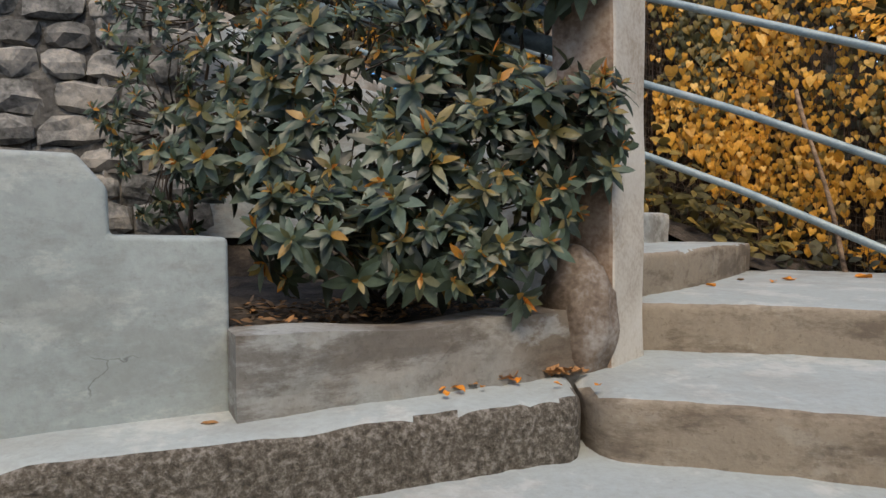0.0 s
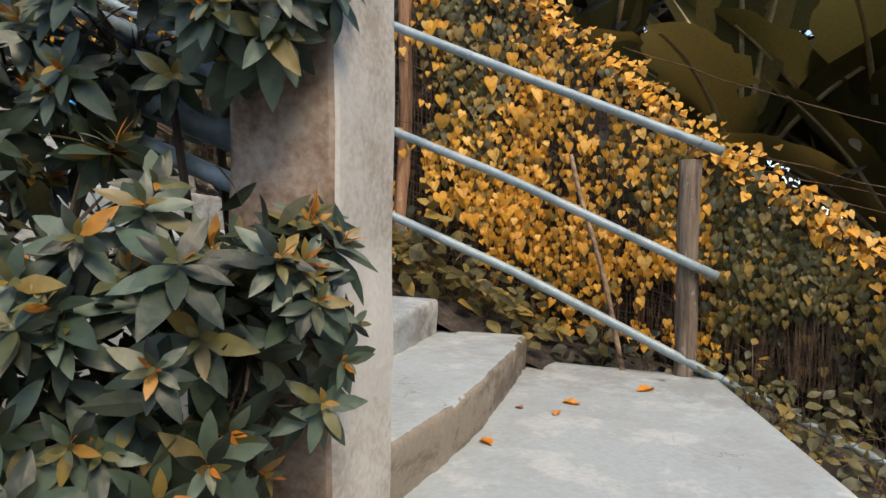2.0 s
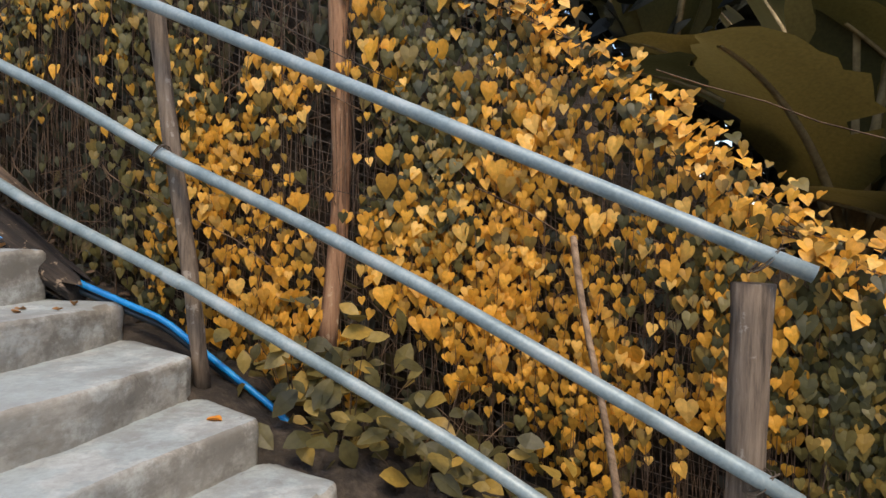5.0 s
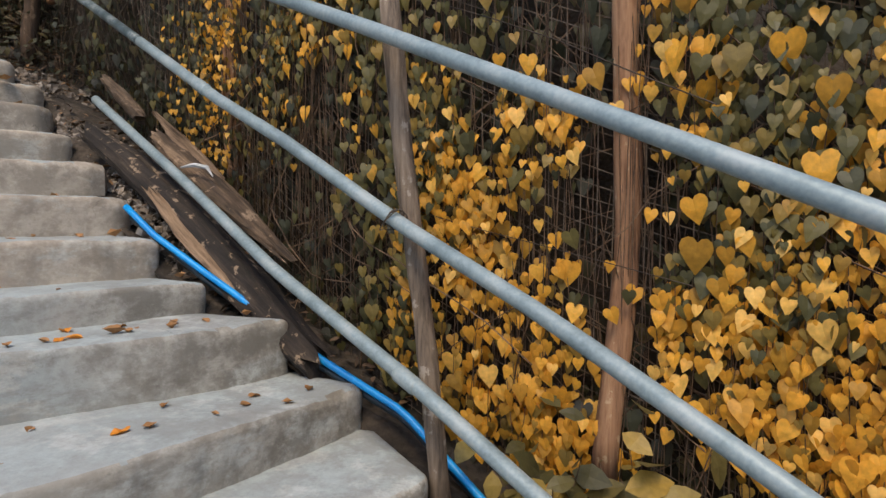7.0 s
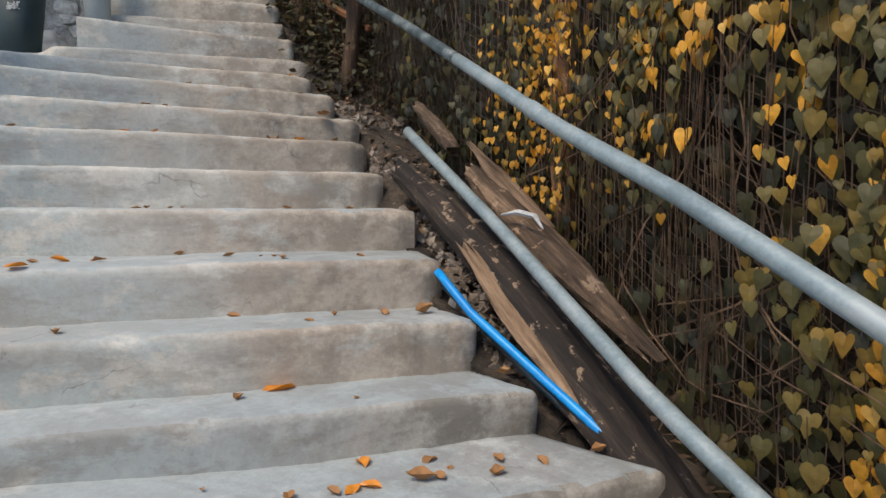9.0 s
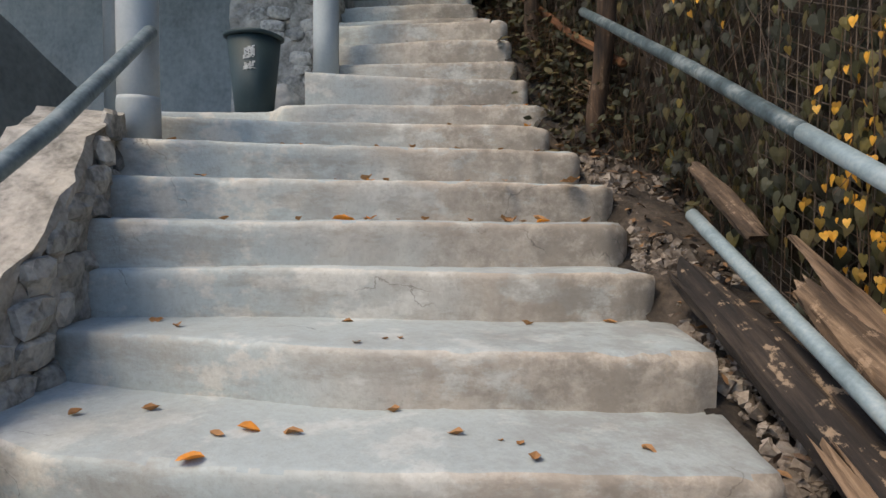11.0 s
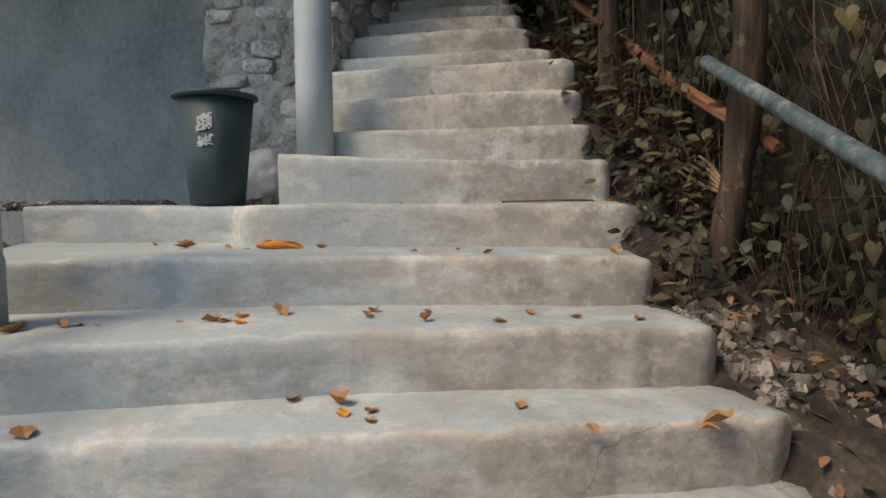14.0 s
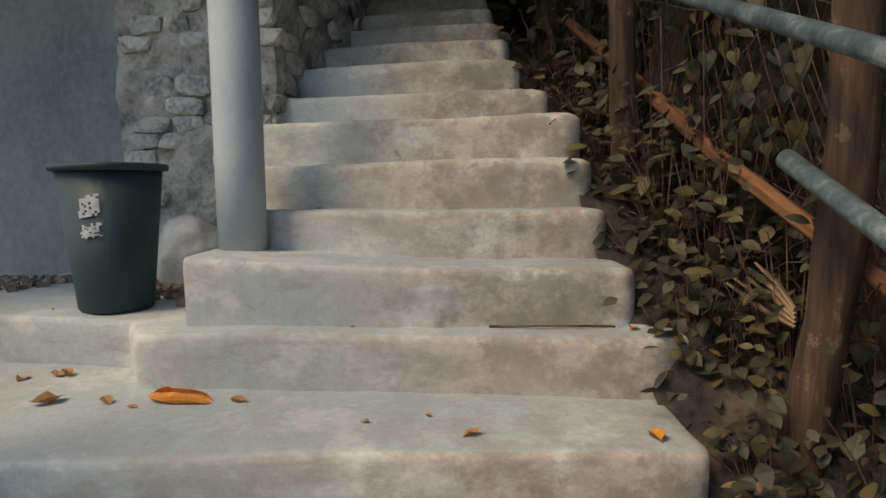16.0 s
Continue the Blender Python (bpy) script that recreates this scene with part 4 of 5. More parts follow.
for v in bm.verts:
    v.co += Vector((0.475, -0.88, 0)) * wobble(v.co.x, v.co.y, v.co.z, 5, 0.008)
blv, blf = [tuple(v.co) for v in bm.verts], [tuple(v.index for v in f.verts) for f in bm.faces]
bm.free()
block = tagged(mesh_object("block_wall", blv, blf, PLASTER, True), "pale blue-grey plastered stepped wall with chamfered corner", "wall", kind="structure")
block.data.set_sharp_from_angle(angle=radians(35))
tagged(mesh_object("planter_soil", *strip([(-1.1, 1.75, 1.27), (-0.57, 1.7, 1.23), (0.4, 2.25, 1.22)], [(-2.4, 3.6, 1.5), (-1.2, 3.2, 1.3), (0.3, 2.5, 1.22)], 12, 0.03, 4.0), SOIL, True), "dark planter soil covered with litter", "soil", kind="structure")


def stone_wall(name, label, line, z0, z1, thick, size, seed, rows_limit=300, fill=0.7, stone=STONE, mortar=MORTAR):
    """Rubble masonry: a mortar core with separate uneven stones set into its face."""
    core = mesh_object(name, *wall_slab(line, z0, z1, thick, 0.055, 0.045, seed), mortar)
    tagged(core, label, "wall", kind="structure")
    g = np.random.default_rng(int(seed * 10))
    shapes = []
    for q in range(6):
        bm = bmesh.new()
        bmesh.ops.create_icosphere(bm, subdivisions=2, radius=0.5)
        for v in bm.verts:
            v.co *= 1 + 0.6 * noise.noise(v.co * 2.6 + Vector((q * 7.7, seed, 0)))
            v.co.x = max(-0.42, min(0.42, v.co.x))
            v.co.z = max(-0.40, min(0.40, v.co.z))
        me = bpy.data.meshes.new("stone")
        bm.to_mesh(me)
        bm.free()
        me.materials.append(stone)
        shapes.append(me)
    s_line = np.r_[0, np.cumsum([math.dist(a, b) for a, b in zip(line, line[1:])])]
    zz0, zz1 = np.broadcast_to(z0, (len(line),)), np.broadcast_to(z1, (len(line),))
    count, s = 0, 0.0
    lowest, highest = float(np.min(zz0)), float(np.max(zz1))
    z = lowest
    while z < highest and count < rows_limit:
        h = size * g.uniform(0.55, 0.8)
        s = g.uniform(0, size * 0.5)
        while s < s_line[-1] and count < rows_limit:
            w = size * g.uniform(0.8, 1.5)
            i = min(len(line) - 2, int(np.searchsorted(s_line, s + w / 2, side="right") - 1))
            u = min(1.0, (s + w / 2 - s_line[i]) / (s_line[i + 1] - s_line[i]))
            if g.uniform() < fill and zz0[i] + u * (zz0[i + 1] - zz0[i]) - 0.05 < z and z + h < zz1[i] + u * (zz1[i + 1] - zz1[i]) + 0.06:
                a, b = np.array(line[i]), np.array(line[i + 1])
                p = a + (b - a) * u
                ang = math.degrees(math.atan2(b[1] - a[1], b[0] - a[0]))
                ob = new("stone", shapes[g.integers(6)])
                ob.matrix_basis = pose(p[0], p[1], z + h / 2, g.uniform(-6, 6), g.uniform(-8, 8), ang + g.uniform(-6, 6)) @ Matrix.Diagonal((w * 1.12, size * 0.45, h * 1.2, 1))
                ob.parent = core
                count += 1
            s += w
        z += h
    return core


house = wall_slab([(-5.42, 5.42), (-8.2, 3.1)], 3.2, 8.5, -0.25, 0.3, 0.004, 8.0)
tagged(mesh_object("house_wall", *house, RENDERED), "smooth grey cement-rendered house wall", "wall", kind="structure")
roof = wall_slab([(-9.0, 2.4), (-4.5, 2.4)], 6.75, 6.95, 3.2, 0.5, 0.0, 1.0)
tagged(mesh_object("porch_roof", *roof, RENDERED), "flat cement porch roof slab over the landing", "roof", kind="structure")
parapet = wall_slab([(-4.7, 4.2), (-2.9, 2.7)], 2.6, [4.25, 5.3], -0.18, 0.2, 0.012, 9.0)
tagged(mesh_object("parapet_wall", *parapet, RENDERED), "grey cement parapet wall with sloping top", "wall", kind="structure")


def column(name, label, at, z0, z1, radius, mat, collar):
    c = thing(name, label, "column", at=(*at, z0))
    part("shaft", tube([(0, 0, -0.02), (0, 0, 0.4), (0, 0, z1 - z0)], [radius, radius, radius * 0.97], 24), mat, c, smooth=True)
    if collar:
        part("foot", tube([(0, 0, -0.02), (0, 0, collar - 0.02), (0, 0, collar)], [radius * 1.06, radius * 1.05, radius], 24), mat, c, smooth=True)
    return c


column("column", "round grey plastic-cased column on the landing edge", (-3.30, 4.38), 3.76, 7.5, 0.095, PIPEGREY, 0.22)
part("side_pipe", tube([(-0.06, -0.1, 0.0), (-0.06, -0.1, 3.6)], 0.042, 12), PIPEGREY, bpy.data.objects["column"], "thin pipe strapped to the column", smooth=True)
column("column", "round grey plastic-cased column on the landing edge", (-4.08, 5.66), 4.30, 7.6, 0.088, PIPEGREY, 0)
column("column", "slim pale column beside the upper steps", (-5.5, 6.35), 5.1, 8.0, 0.08, PIPEGREY, 0)


# ---- bin and bag ----
def revolve(profile, sides=36, squash=1.0):
    verts, faces = [], []
    for r, z in profile:
        for k in range(sides):
            w = 2 * math.pi * k / sides
            e = abs(math.cos(w)) ** 4 + abs(math.sin(w)) ** 4
            q = r * (e ** -0.12)
            verts.append((q * math.cos(w), q * math.sin(w) * squash, z))
    n = len(profile)
    for i in range(n - 1):
        for k in range(sides):
            k2 = (k + 1) % sides
            faces.append((i * sides + k, i * sides + k2, (i + 1) * sides + k2, (i + 1) * sides + k))
    faces.append(tuple(range(sides))[::-1])
    return verts, faces


bin_ = thing("waste_bin", "dark green plastic waste bin with torn white labels on the landing", "bin", at=(-4.37, 5.25, 4.12))
bin_.rotation_euler = (0, 0, radians(35))
part("body", revolve([(0.112, 0.0), (0.12, 0.01), (0.168, 0.52), (0.160, 0.52), (0.11, 0.02)]), BINMAT, bin_, smooth=True)
part("rim", revolve([(0.168, 0.515), (0.186, 0.518), (0.189, 0.537), (0.18, 0.543), (0.160, 0.538), (0.158, 0.515)]), BINMAT, bin_, "rolled plastic rim", smooth=True)

bag = thing("plastic_bag", "crumpled dusty grey plastic sack lying behind the bin", "bag", at=(-4.87, 5.60, 4.12))
bm = bmesh.new()
bmesh.ops.create_icosphere(bm, subdivisions=4, radius=0.5)
for v in bm.verts:
    v.co *= 1 + 0.22 * noise.noise(v.co * 3.1) + 0.08 * noise.noise(v.co * 9)
    v.co = Vector((v.co.x * 0.44, v.co.y * 0.34, max(v.co.z, -0.34) * 0.40 + 0.13))
bag_v, bag_f = [tuple(v.co) for v in bm.verts], [tuple(v.index for v in f.verts) for f in bm.faces]
bm.free()
part("sack", (bag_v, bag_f), BAG, bag, smooth=True)


def label_patch(z, width, height, seed):
    """A torn label wrapped on the bin's slanted front."""
    g = np.random.default_rng(seed)
    verts, faces, cells = [], [], 9
    for i in range(cells + 1):
        for j in range(cells + 1):
            a = radians(-64) + (i / cells - 0.5) * width / 0.16
            h = z + (j / cells - 0.5) * height
            r = (0.122 + 0.048 * h / 0.52) * ((abs(math.cos(a)) ** 4 + abs(math.sin(a)) ** 4) ** -0.12) + 0.003
            verts.append((r * math.cos(a), r * math.sin(a), h + 0.012 * (i / cells)))
    for i in range(cells):
        for j in range(cells):
            edge_cell = i in (0, cells - 1) or j in (0, cells - 1)
            if g.uniform() > (0.5 if edge_cell else 0.14):
                o = i * (cells + 1) + j
                faces.append((o, o + cells + 1, o + cells + 2, o + 1))
    return verts, faces


part("label", label_patch(0.385, 0.078, 0.075, 5), LABEL, bin_, "torn white paper label")
part("label", label_patch(0.298, 0.082, 0.05, 8), LABEL, bin_, "torn white paper label")

# ---- rubble masonry ----
stone_wall("stone_wall", "rough grey rubble stone wall beside the steps", [(-1.5, 3.42), (-2.2, 3.92), (-2.65, 4.15), (-3.15, 4.27)], [1.2, 2.2, 2.6, 3.0], [2.75, 3.3, 3.72, 3.88], 0.3, 0.17, 1.3, 160, 0.6)
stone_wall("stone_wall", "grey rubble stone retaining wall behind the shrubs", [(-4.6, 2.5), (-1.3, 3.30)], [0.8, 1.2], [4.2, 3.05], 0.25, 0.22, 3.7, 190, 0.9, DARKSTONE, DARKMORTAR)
stone_wall("stone_wall", "weathered rubble stone wall between house and steps", [(-5.40, 5.36), (-4.86, 6.02), (-5.6, 6.75), (-6.9, 7.5)], [4.0, 4.2, 5.2, 6.0], [7.6, 7.6, 7.8, 8.0], 0.3, 0.15, 2.1, 260, 0.45)
part("small_pipe", tube([(-4.28, 5.86, 4.9), (-4.3, 5.88, 5.05), (-4.42, 5.98, 5.25), (-4.46, 6.02, 6.2)], 0.016, 8), PIPEGREY, bpy.data.objects["column.001"], "thin grey conduit", smooth=True)


# ---- shrub ----
g2 = np.random.default_rng(5)
ovate = leaf(0.37, 1.0, 0.3)
slim = leaf(0.22, 1.0, 0.4)


def rosette(p, axis, size, leaves, young, buds):
    """A whorl of leaves around a shoot tip, with a small orange bud."""
    axis = np.array(axis, float)
    axis /= np.linalg.norm(axis)
    a = np.cross(axis, (0.3, 0.2, 0.93))
    a /= np.linalg.norm(a)
    b = np.cross(axis, a)
    for tier, (count, lift, scale) in enumerate(((6, 0.02, 1.0), (5, 0.38, 0.72), (3, 1.1, 0.40))):
        w0 = g2.uniform(0, 6.28)
        for i in range(count):
            w = w0 + 6.283 * i / count + g2.normal(0, 0.16)
            radial = math.cos(w) * a + math.sin(w) * b
            tip = radial + axis * (lift + g2.normal(0, 0.14)) + np.array((0, 0, -0.15))
            (young if tier == 2 or (tier == 1 and g2.uniform() < 0.25) else leaves).append((p + axis * 0.012 * tier, tip, axis - radial * lift * 0.8, size * scale * g2.uniform(0.8, 1.15)))
    if g2.uniform() < 0.75:
        for i in range(2):
            buds.append((p + axis * 0.012, axis + g2.normal(0, 0.5, 3), a + g2.normal(0, 0.3, 3), size * g2.uniform(0.34, 0.6)))


def shrub(label, lobes, root, size, shoots, inner, name="shrub"):
    """Lobes: (centre, radii). Shoots end in whorls on the lobes' skins; loose leaves fill the inside."""
    sh = thing(name, label, "shrub")
    leaves, young, buds, twigs, inside = [], [], [], [], []
    for (c, r), n_s in zip(lobes, shoots):
        c, r = np.array(c), np.array(r)
        for i in range(n_s):
            d = g2.normal(0, 1, 3)
            d /= np.linalg.norm(d)
            if d[1] > 0.45:
                d[1] *= -1
            p = c + d * r * g2.uniform(0.72, 1.06)
            if p[2] < 1.30 and p[1] > 1.8:
                p[2] = 1.30 + g2.uniform(0, 0.15)
            axis = 0.7 * d + np.array((0.08, -0.7, 0.42)) + g2.normal(0, 0.2, 3)
            rosette(p, axis, size * g2.uniform(0.75, 1.3), leaves, young, buds)
            q = c + (p - c) * 0.35
            twigs.append(tube([q, (p + q) / 2 + g2.normal(0, 0.015, 3), p], [0.004, 0.003, 0.0018], 4, ends=False))
        # Inside leaves get the darkened copy, which paints in the shade there.
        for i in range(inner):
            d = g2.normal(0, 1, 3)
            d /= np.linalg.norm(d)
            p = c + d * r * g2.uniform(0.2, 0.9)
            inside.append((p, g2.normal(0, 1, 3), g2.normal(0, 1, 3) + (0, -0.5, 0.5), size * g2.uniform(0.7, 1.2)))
        twigs.append(tube([root + g2.normal(0, 0.05, 3) * (1, 1, 0), (root + c) / 2 + g2.normal(0, 0.04, 3), c, c + r * (0.1, 0, 0.7)], [0.011, 0.008, 0.006, 0.002], 6, ends=False))
    part("foliage", scatter(ovate, leaves), SHRUB, sh, "whorls of grey-green pointed leaves", smooth=True, kind="stuff")
    part("young_foliage", scatter(ovate, young), YOUNG, sh, "yellowish young leaves at the shoot tips", smooth=True, kind="stuff")
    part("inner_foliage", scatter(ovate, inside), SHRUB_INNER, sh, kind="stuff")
    part("bud", scatter(slim, buds), BUD, sh, "small orange shoot tips", kind="stuff")
    part("branch", joined(twigs), TWIG, sh, "thin dark twigs", kind="stuff")
    return sh


shrub("dense shrub with whorled grey-green leaves spilling over the planter wall",
      [((0.28, 2.02, 1.72), (0.26, 0.20, 0.26)), ((0.02, 2.05, 1.62), (0.32, 0.24, 0.27)), ((-0.32, 2.14, 1.66), (0.34, 0.26, 0.30)), ((0.10, 2.16, 1.92), (0.34, 0.22, 0.22)),
       ((-0.35, 2.3, 2.05), (0.40, 0.26, 0.26)), ((-0.72, 2.4, 2.0), (0.30, 0.24, 0.34)), ((0.0, 2.45, 2.25), (0.32, 0.2, 0.22)), ((-0.55, 2.55, 2.42), (0.5, 0.26, 0.22)),
       ((0.42, 1.99, 1.84), (0.14, 0.10, 0.22)), ((0.08, 1.90, 1.44), (0.32, 0.12, 0.14)), ((-0.34, 1.92, 1.50), (0.26, 0.14, 0.16)), ((-0.75, 2.25, 1.78), (0.22, 0.2, 0.22)), ((0.2, 2.32, 2.3), (0.2, 0.12, 0.2))],
      np.array((-0.2, 2.3, 1.2)), 0.09, (24, 30, 30, 22, 24, 20, 16, 18, 15, 15, 13, 13, 12), 80)
shrub("leafy shrub sprig clinging round the concrete post",
      [((0.45, 2.06, 2.38), (0.13, 0.08, 0.12)), ((0.36, 2.12, 2.6), (0.2, 0.12, 0.18))], np.array((0.3, 2.4, 1.9)), 0.10, (15, 15), 20)
shrub("twiggy shrub with small olive leaves behind the planter block",
      [((-1.15, 2.75, 1.95), (0.32, 0.26, 0.42)), ((-0.95, 2.7, 2.4), (0.45, 0.28, 0.32))], np.array((-1.1, 2.8, 1.3)), 0.055, (50, 40), 60)


# ---- low weeds along the fence foot ----
def weed(label, at, spread, height, count, size, mat, seed):
    g = np.random.default_rng(seed)
    w = thing("weed", label, "plant", "weeds by the fence", at=at)
    leaves, stalks = [], []
    for i in range(count):
        p = np.array((g.normal(0, spread), g.normal(0, spread), abs(g.normal(0, height))))
        leaves.append((p, (g.normal(0, 1), g.normal(0, 1) - 0.4, g.normal(-0.2, 0.5)), (g.normal(0, 0.4), -0.6, 0.8), size * g.uniform(0.6, 1.25)))
        if i % 3 == 0:
            stalks.append(tube([(p[0] * 0.3, p[1] * 0.3, -0.06), (p[0] * 0.7, p[1] * 0.7, p[2] * 0.6), p], 0.002, 4, ends=False))
    part("foliage", scatter(leaf(0.6, 1.0, 0.2), leaves), mat, w, kind="stuff")
    part("stalk", joined(stalks), STEMS, w, kind="stuff")


for i, (x, y, z, sp, h, n_l, sz) in enumerate([
        (1.55, 4.66, 1.66, 0.15, 0.2, 90, 0.12), (1.85, 4.5, 1.45, 0.15, 0.17, 90, 0.12), (2.2, 4.38, 1.32, 0.14, 0.13, 60, 0.11), (1.32, 4.78, 1.8, 0.1, 0.16, 50, 0.11),
        (2.95, 3.1, 1.02, 0.14, 0.14, 60, 0.07), (3.2, 2.8, 0.85, 0.16, 0.16, 60, 0.07), (2.75, 3.55, 1.2, 0.1, 0.1, 40, 0.06), (2.62, 2.9, 1.05, 0.1, 0.12, 70, 0.07), (2.4, 2.45, 1.0, 0.1, 0.1, 60, 0.07), (2.8, 3.3, 1.1, 0.1, 0.14, 70, 0.07),
        (-3.2, 6.85, 4.25, 0.1, 0.16, 70, 0.08), (-3.0, 6.85, 4.1, 0.12, 0.14, 70, 0.07), (-3.5, 6.98, 4.5, 0.12, 0.16, 60, 0.08), (-3.8, 7.2, 4.85, 0.14, 0.16, 60, 0.07), (-2.85, 6.75, 3.95, 0.1, 0.1, 50, 0.055),
        (-2.75, 6.9, 4.0, 0.1, 0.22, 80, 0.06), (-3.1, 6.98, 4.3, 0.12, 0.25, 90, 0.065), (-3.45, 7.1, 4.6, 0.12, 0.25, 80, 0.065), (-2.3, 6.75, 3.75, 0.12, 0.2, 60, 0.06), (-2.0, 6.75, 3.6, 0.12, 0.15, 40, 0.05), (-1.6, 6.5, 3.4, 0.1, 0.1, 30, 0.05), (-2.62, 6.62, 3.78, 0.1, 0.14, 90, 0.06), (-2.95, 6.72, 4.0, 0.09, 0.18, 110, 0.065), (-3.25, 6.95, 4.3, 0.1, 0.25, 110, 0.07), (-3.05, 7.05, 4.3, 0.12, 0.3, 110, 0.06), (-2.5, 6.85, 3.85, 0.12, 0.25, 90, 0.055), (-3.75, 7.12, 4.7, 0.1, 0.2, 90, 0.07), (-4.15, 7.3, 5.0, 0.12, 0.2, 80, 0.07), (-4.6, 7.5, 5.3, 0.14, 0.2, 80, 0.07), (2.45, 4.12, 1.2, 0.12, 0.12, 60, 0.08), (2.62, 3.85, 1.15, 0.1, 0.1, 50, 0.07)]):
    weed("low broad-leaved weeds growing at the fence foot", (x, y, z), sp, h, n_l, sz, OLIVE if i < 4 else GREENING if i < 10 else DULL, 40 + i)


# ---- banana plants ----
def banana_leaf(base, direction, length, width, droop, seed, up=1.1):
    """An arching blade with a raised midrib, notched edges and a stalk."""
    g = np.random.default_rng(seed)
    d = np.array((direction[0], direction[1], 0.0))
    d /= np.linalg.norm(d)
    side = np.array((-d[1], d[0], 0.0))
    n = 22
    mid = []
    p = np.array(base, float)
    for i in range(n + 1):
        mid.append(p.copy())
        slope = up - droop * (i / n) * 1.5
        p = p + (d * math.cos(slope) + np.array((0, 0, math.sin(slope)))) * length / n
    verts, faces = [], []
    for i in range(n + 1):
        u = i / n
        w = width * (0.03 if u < 0.2 else math.sin(math.pi * min(1, (u - 0.2) / 0.8) ** 0.75) ** 0.6) if u < 1 else 0.01
        for s in (-1, -0.55, 0, 0.55, 1):
            e = w * s * (1 + (0.12 * g.uniform(-1, 1) if abs(s) == 1 else 0))
            verts.append(mid[i] + side * e * 0.5 + np.array((0, 0, 0.22 * abs(e) - 0.10 * abs(s) * abs(e))))
    for i in range(n):
        for j in range(4):
            if j in (0, 3) and g.uniform() < 0.07:
                continue
            faces.append((i * 5 + j, i * 5 + j + 1, (i + 1) * 5 + j + 1, (i + 1) * 5 + j))
    return (verts, faces), tube(mid[:-2], np.linspace(0.034, 0.010, n - 1), 6, ends=False)


def banana(at, height, leaves, seed):
    g = np.random.default_rng(seed)
    b = thing("banana_plant", "dark green banana plant with broad arching leaves behind the fence", "plant", "banana plants", at=at)
    part("stem", tube([(0, 0, 0), (0.03, 0, height * 0.5), (0.02, 0.02, height)], [0.12, 0.1, 0.07], 12), STALK, b, smooth=True)
    for i in range(leaves):
        w = 6.283 * i / leaves + g.normal(0, 0.3)
        blade, rib = banana_leaf((0.03 * math.cos(w), 0.03 * math.sin(w), height - 0.1), (math.cos(w), math.sin(w)), g.uniform(1.9, 2.8), g.uniform(0.55, 0.78), g.uniform(0.35, 1.15), seed * 20 + i, g.uniform(1.05, 1.5))
        bl = part("leaf", blade, BANANA, b, smooth=True)
        part("midrib", rib, STALK, bl, "pale leaf stalk", smooth=True)


banana((4.35, 5.0, 0.4), 2.0, 13, 1)
banana((4.9, 5.9, 0.4), 2.4, 11, 5)
banana((5.4, 4.6, 0.2), 1.9, 11, 2)
banana((4.0, 6.4, 0.8), 2.5, 8, 3)
banana((5.1, 4.0, 0.1), 1.35, 12, 7)
banana((6.3, 3.4, 0.0), 1.7, 8, 4)
hang = thing("dead_leaf", "pale dead banana leaf hanging down", "leaf", at=(4.62, 4.65, 2.92))
blade, rib = banana_leaf((0, 0, 0), (0.5, -0.7), 0.95, 0.42, 0.2, 77, -1.3)
part("blade", blade, DEADLEAF, hang, smooth=True)


# ---- trees behind ----
def tree(at, height, crown, count, size, seed):
    g = np.random.default_rng(seed)
    t = thing("tree", "dark leafy tree in deep shade on the hillside, some added unseen to block light", "tree", "background trees", at=at)
    pts = [(0, 0, -0.5), (g.normal(0, 0.1), 0, height * 0.3), (g.normal(0, 0.25), g.normal(0, 0.2), height * 0.65), (g.normal(0, 0.4), 0, height)]
    limbs = [tube(resample(pts, 10), np.linspace(0.16, 0.04, 10), 8)]
    places = []
    clumps = []
    for i in range(16):
        c = np.array((g.normal(0, crown * 0.5), g.normal(0, crown * 0.4), height * 0.68 + g.normal(0, crown * 0.45)))
        clumps.append(c)
        limbs.append(tube(resample([pts[1 if c[2] < height * 0.6 else 2], (np.array(pts[2]) + c) / 2, c], 6), np.linspace(0.06, 0.012, 6), 5))
    for i in range(count):
        c = clumps[g.integers(16)]
        p = c + g.normal(0, crown * 0.24, 3)
        places.append((p, (g.normal(0, 1), g.normal(0, 1), g.normal(-0.5, 0.6)), (g.normal(0, 0.7), g.normal(-0.4, 0.7), 0.8), size * g.uniform(0.6, 1.4)))
    part("trunk", joined(limbs), TWIG, t, smooth=True)
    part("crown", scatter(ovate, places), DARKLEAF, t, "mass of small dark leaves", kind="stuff")


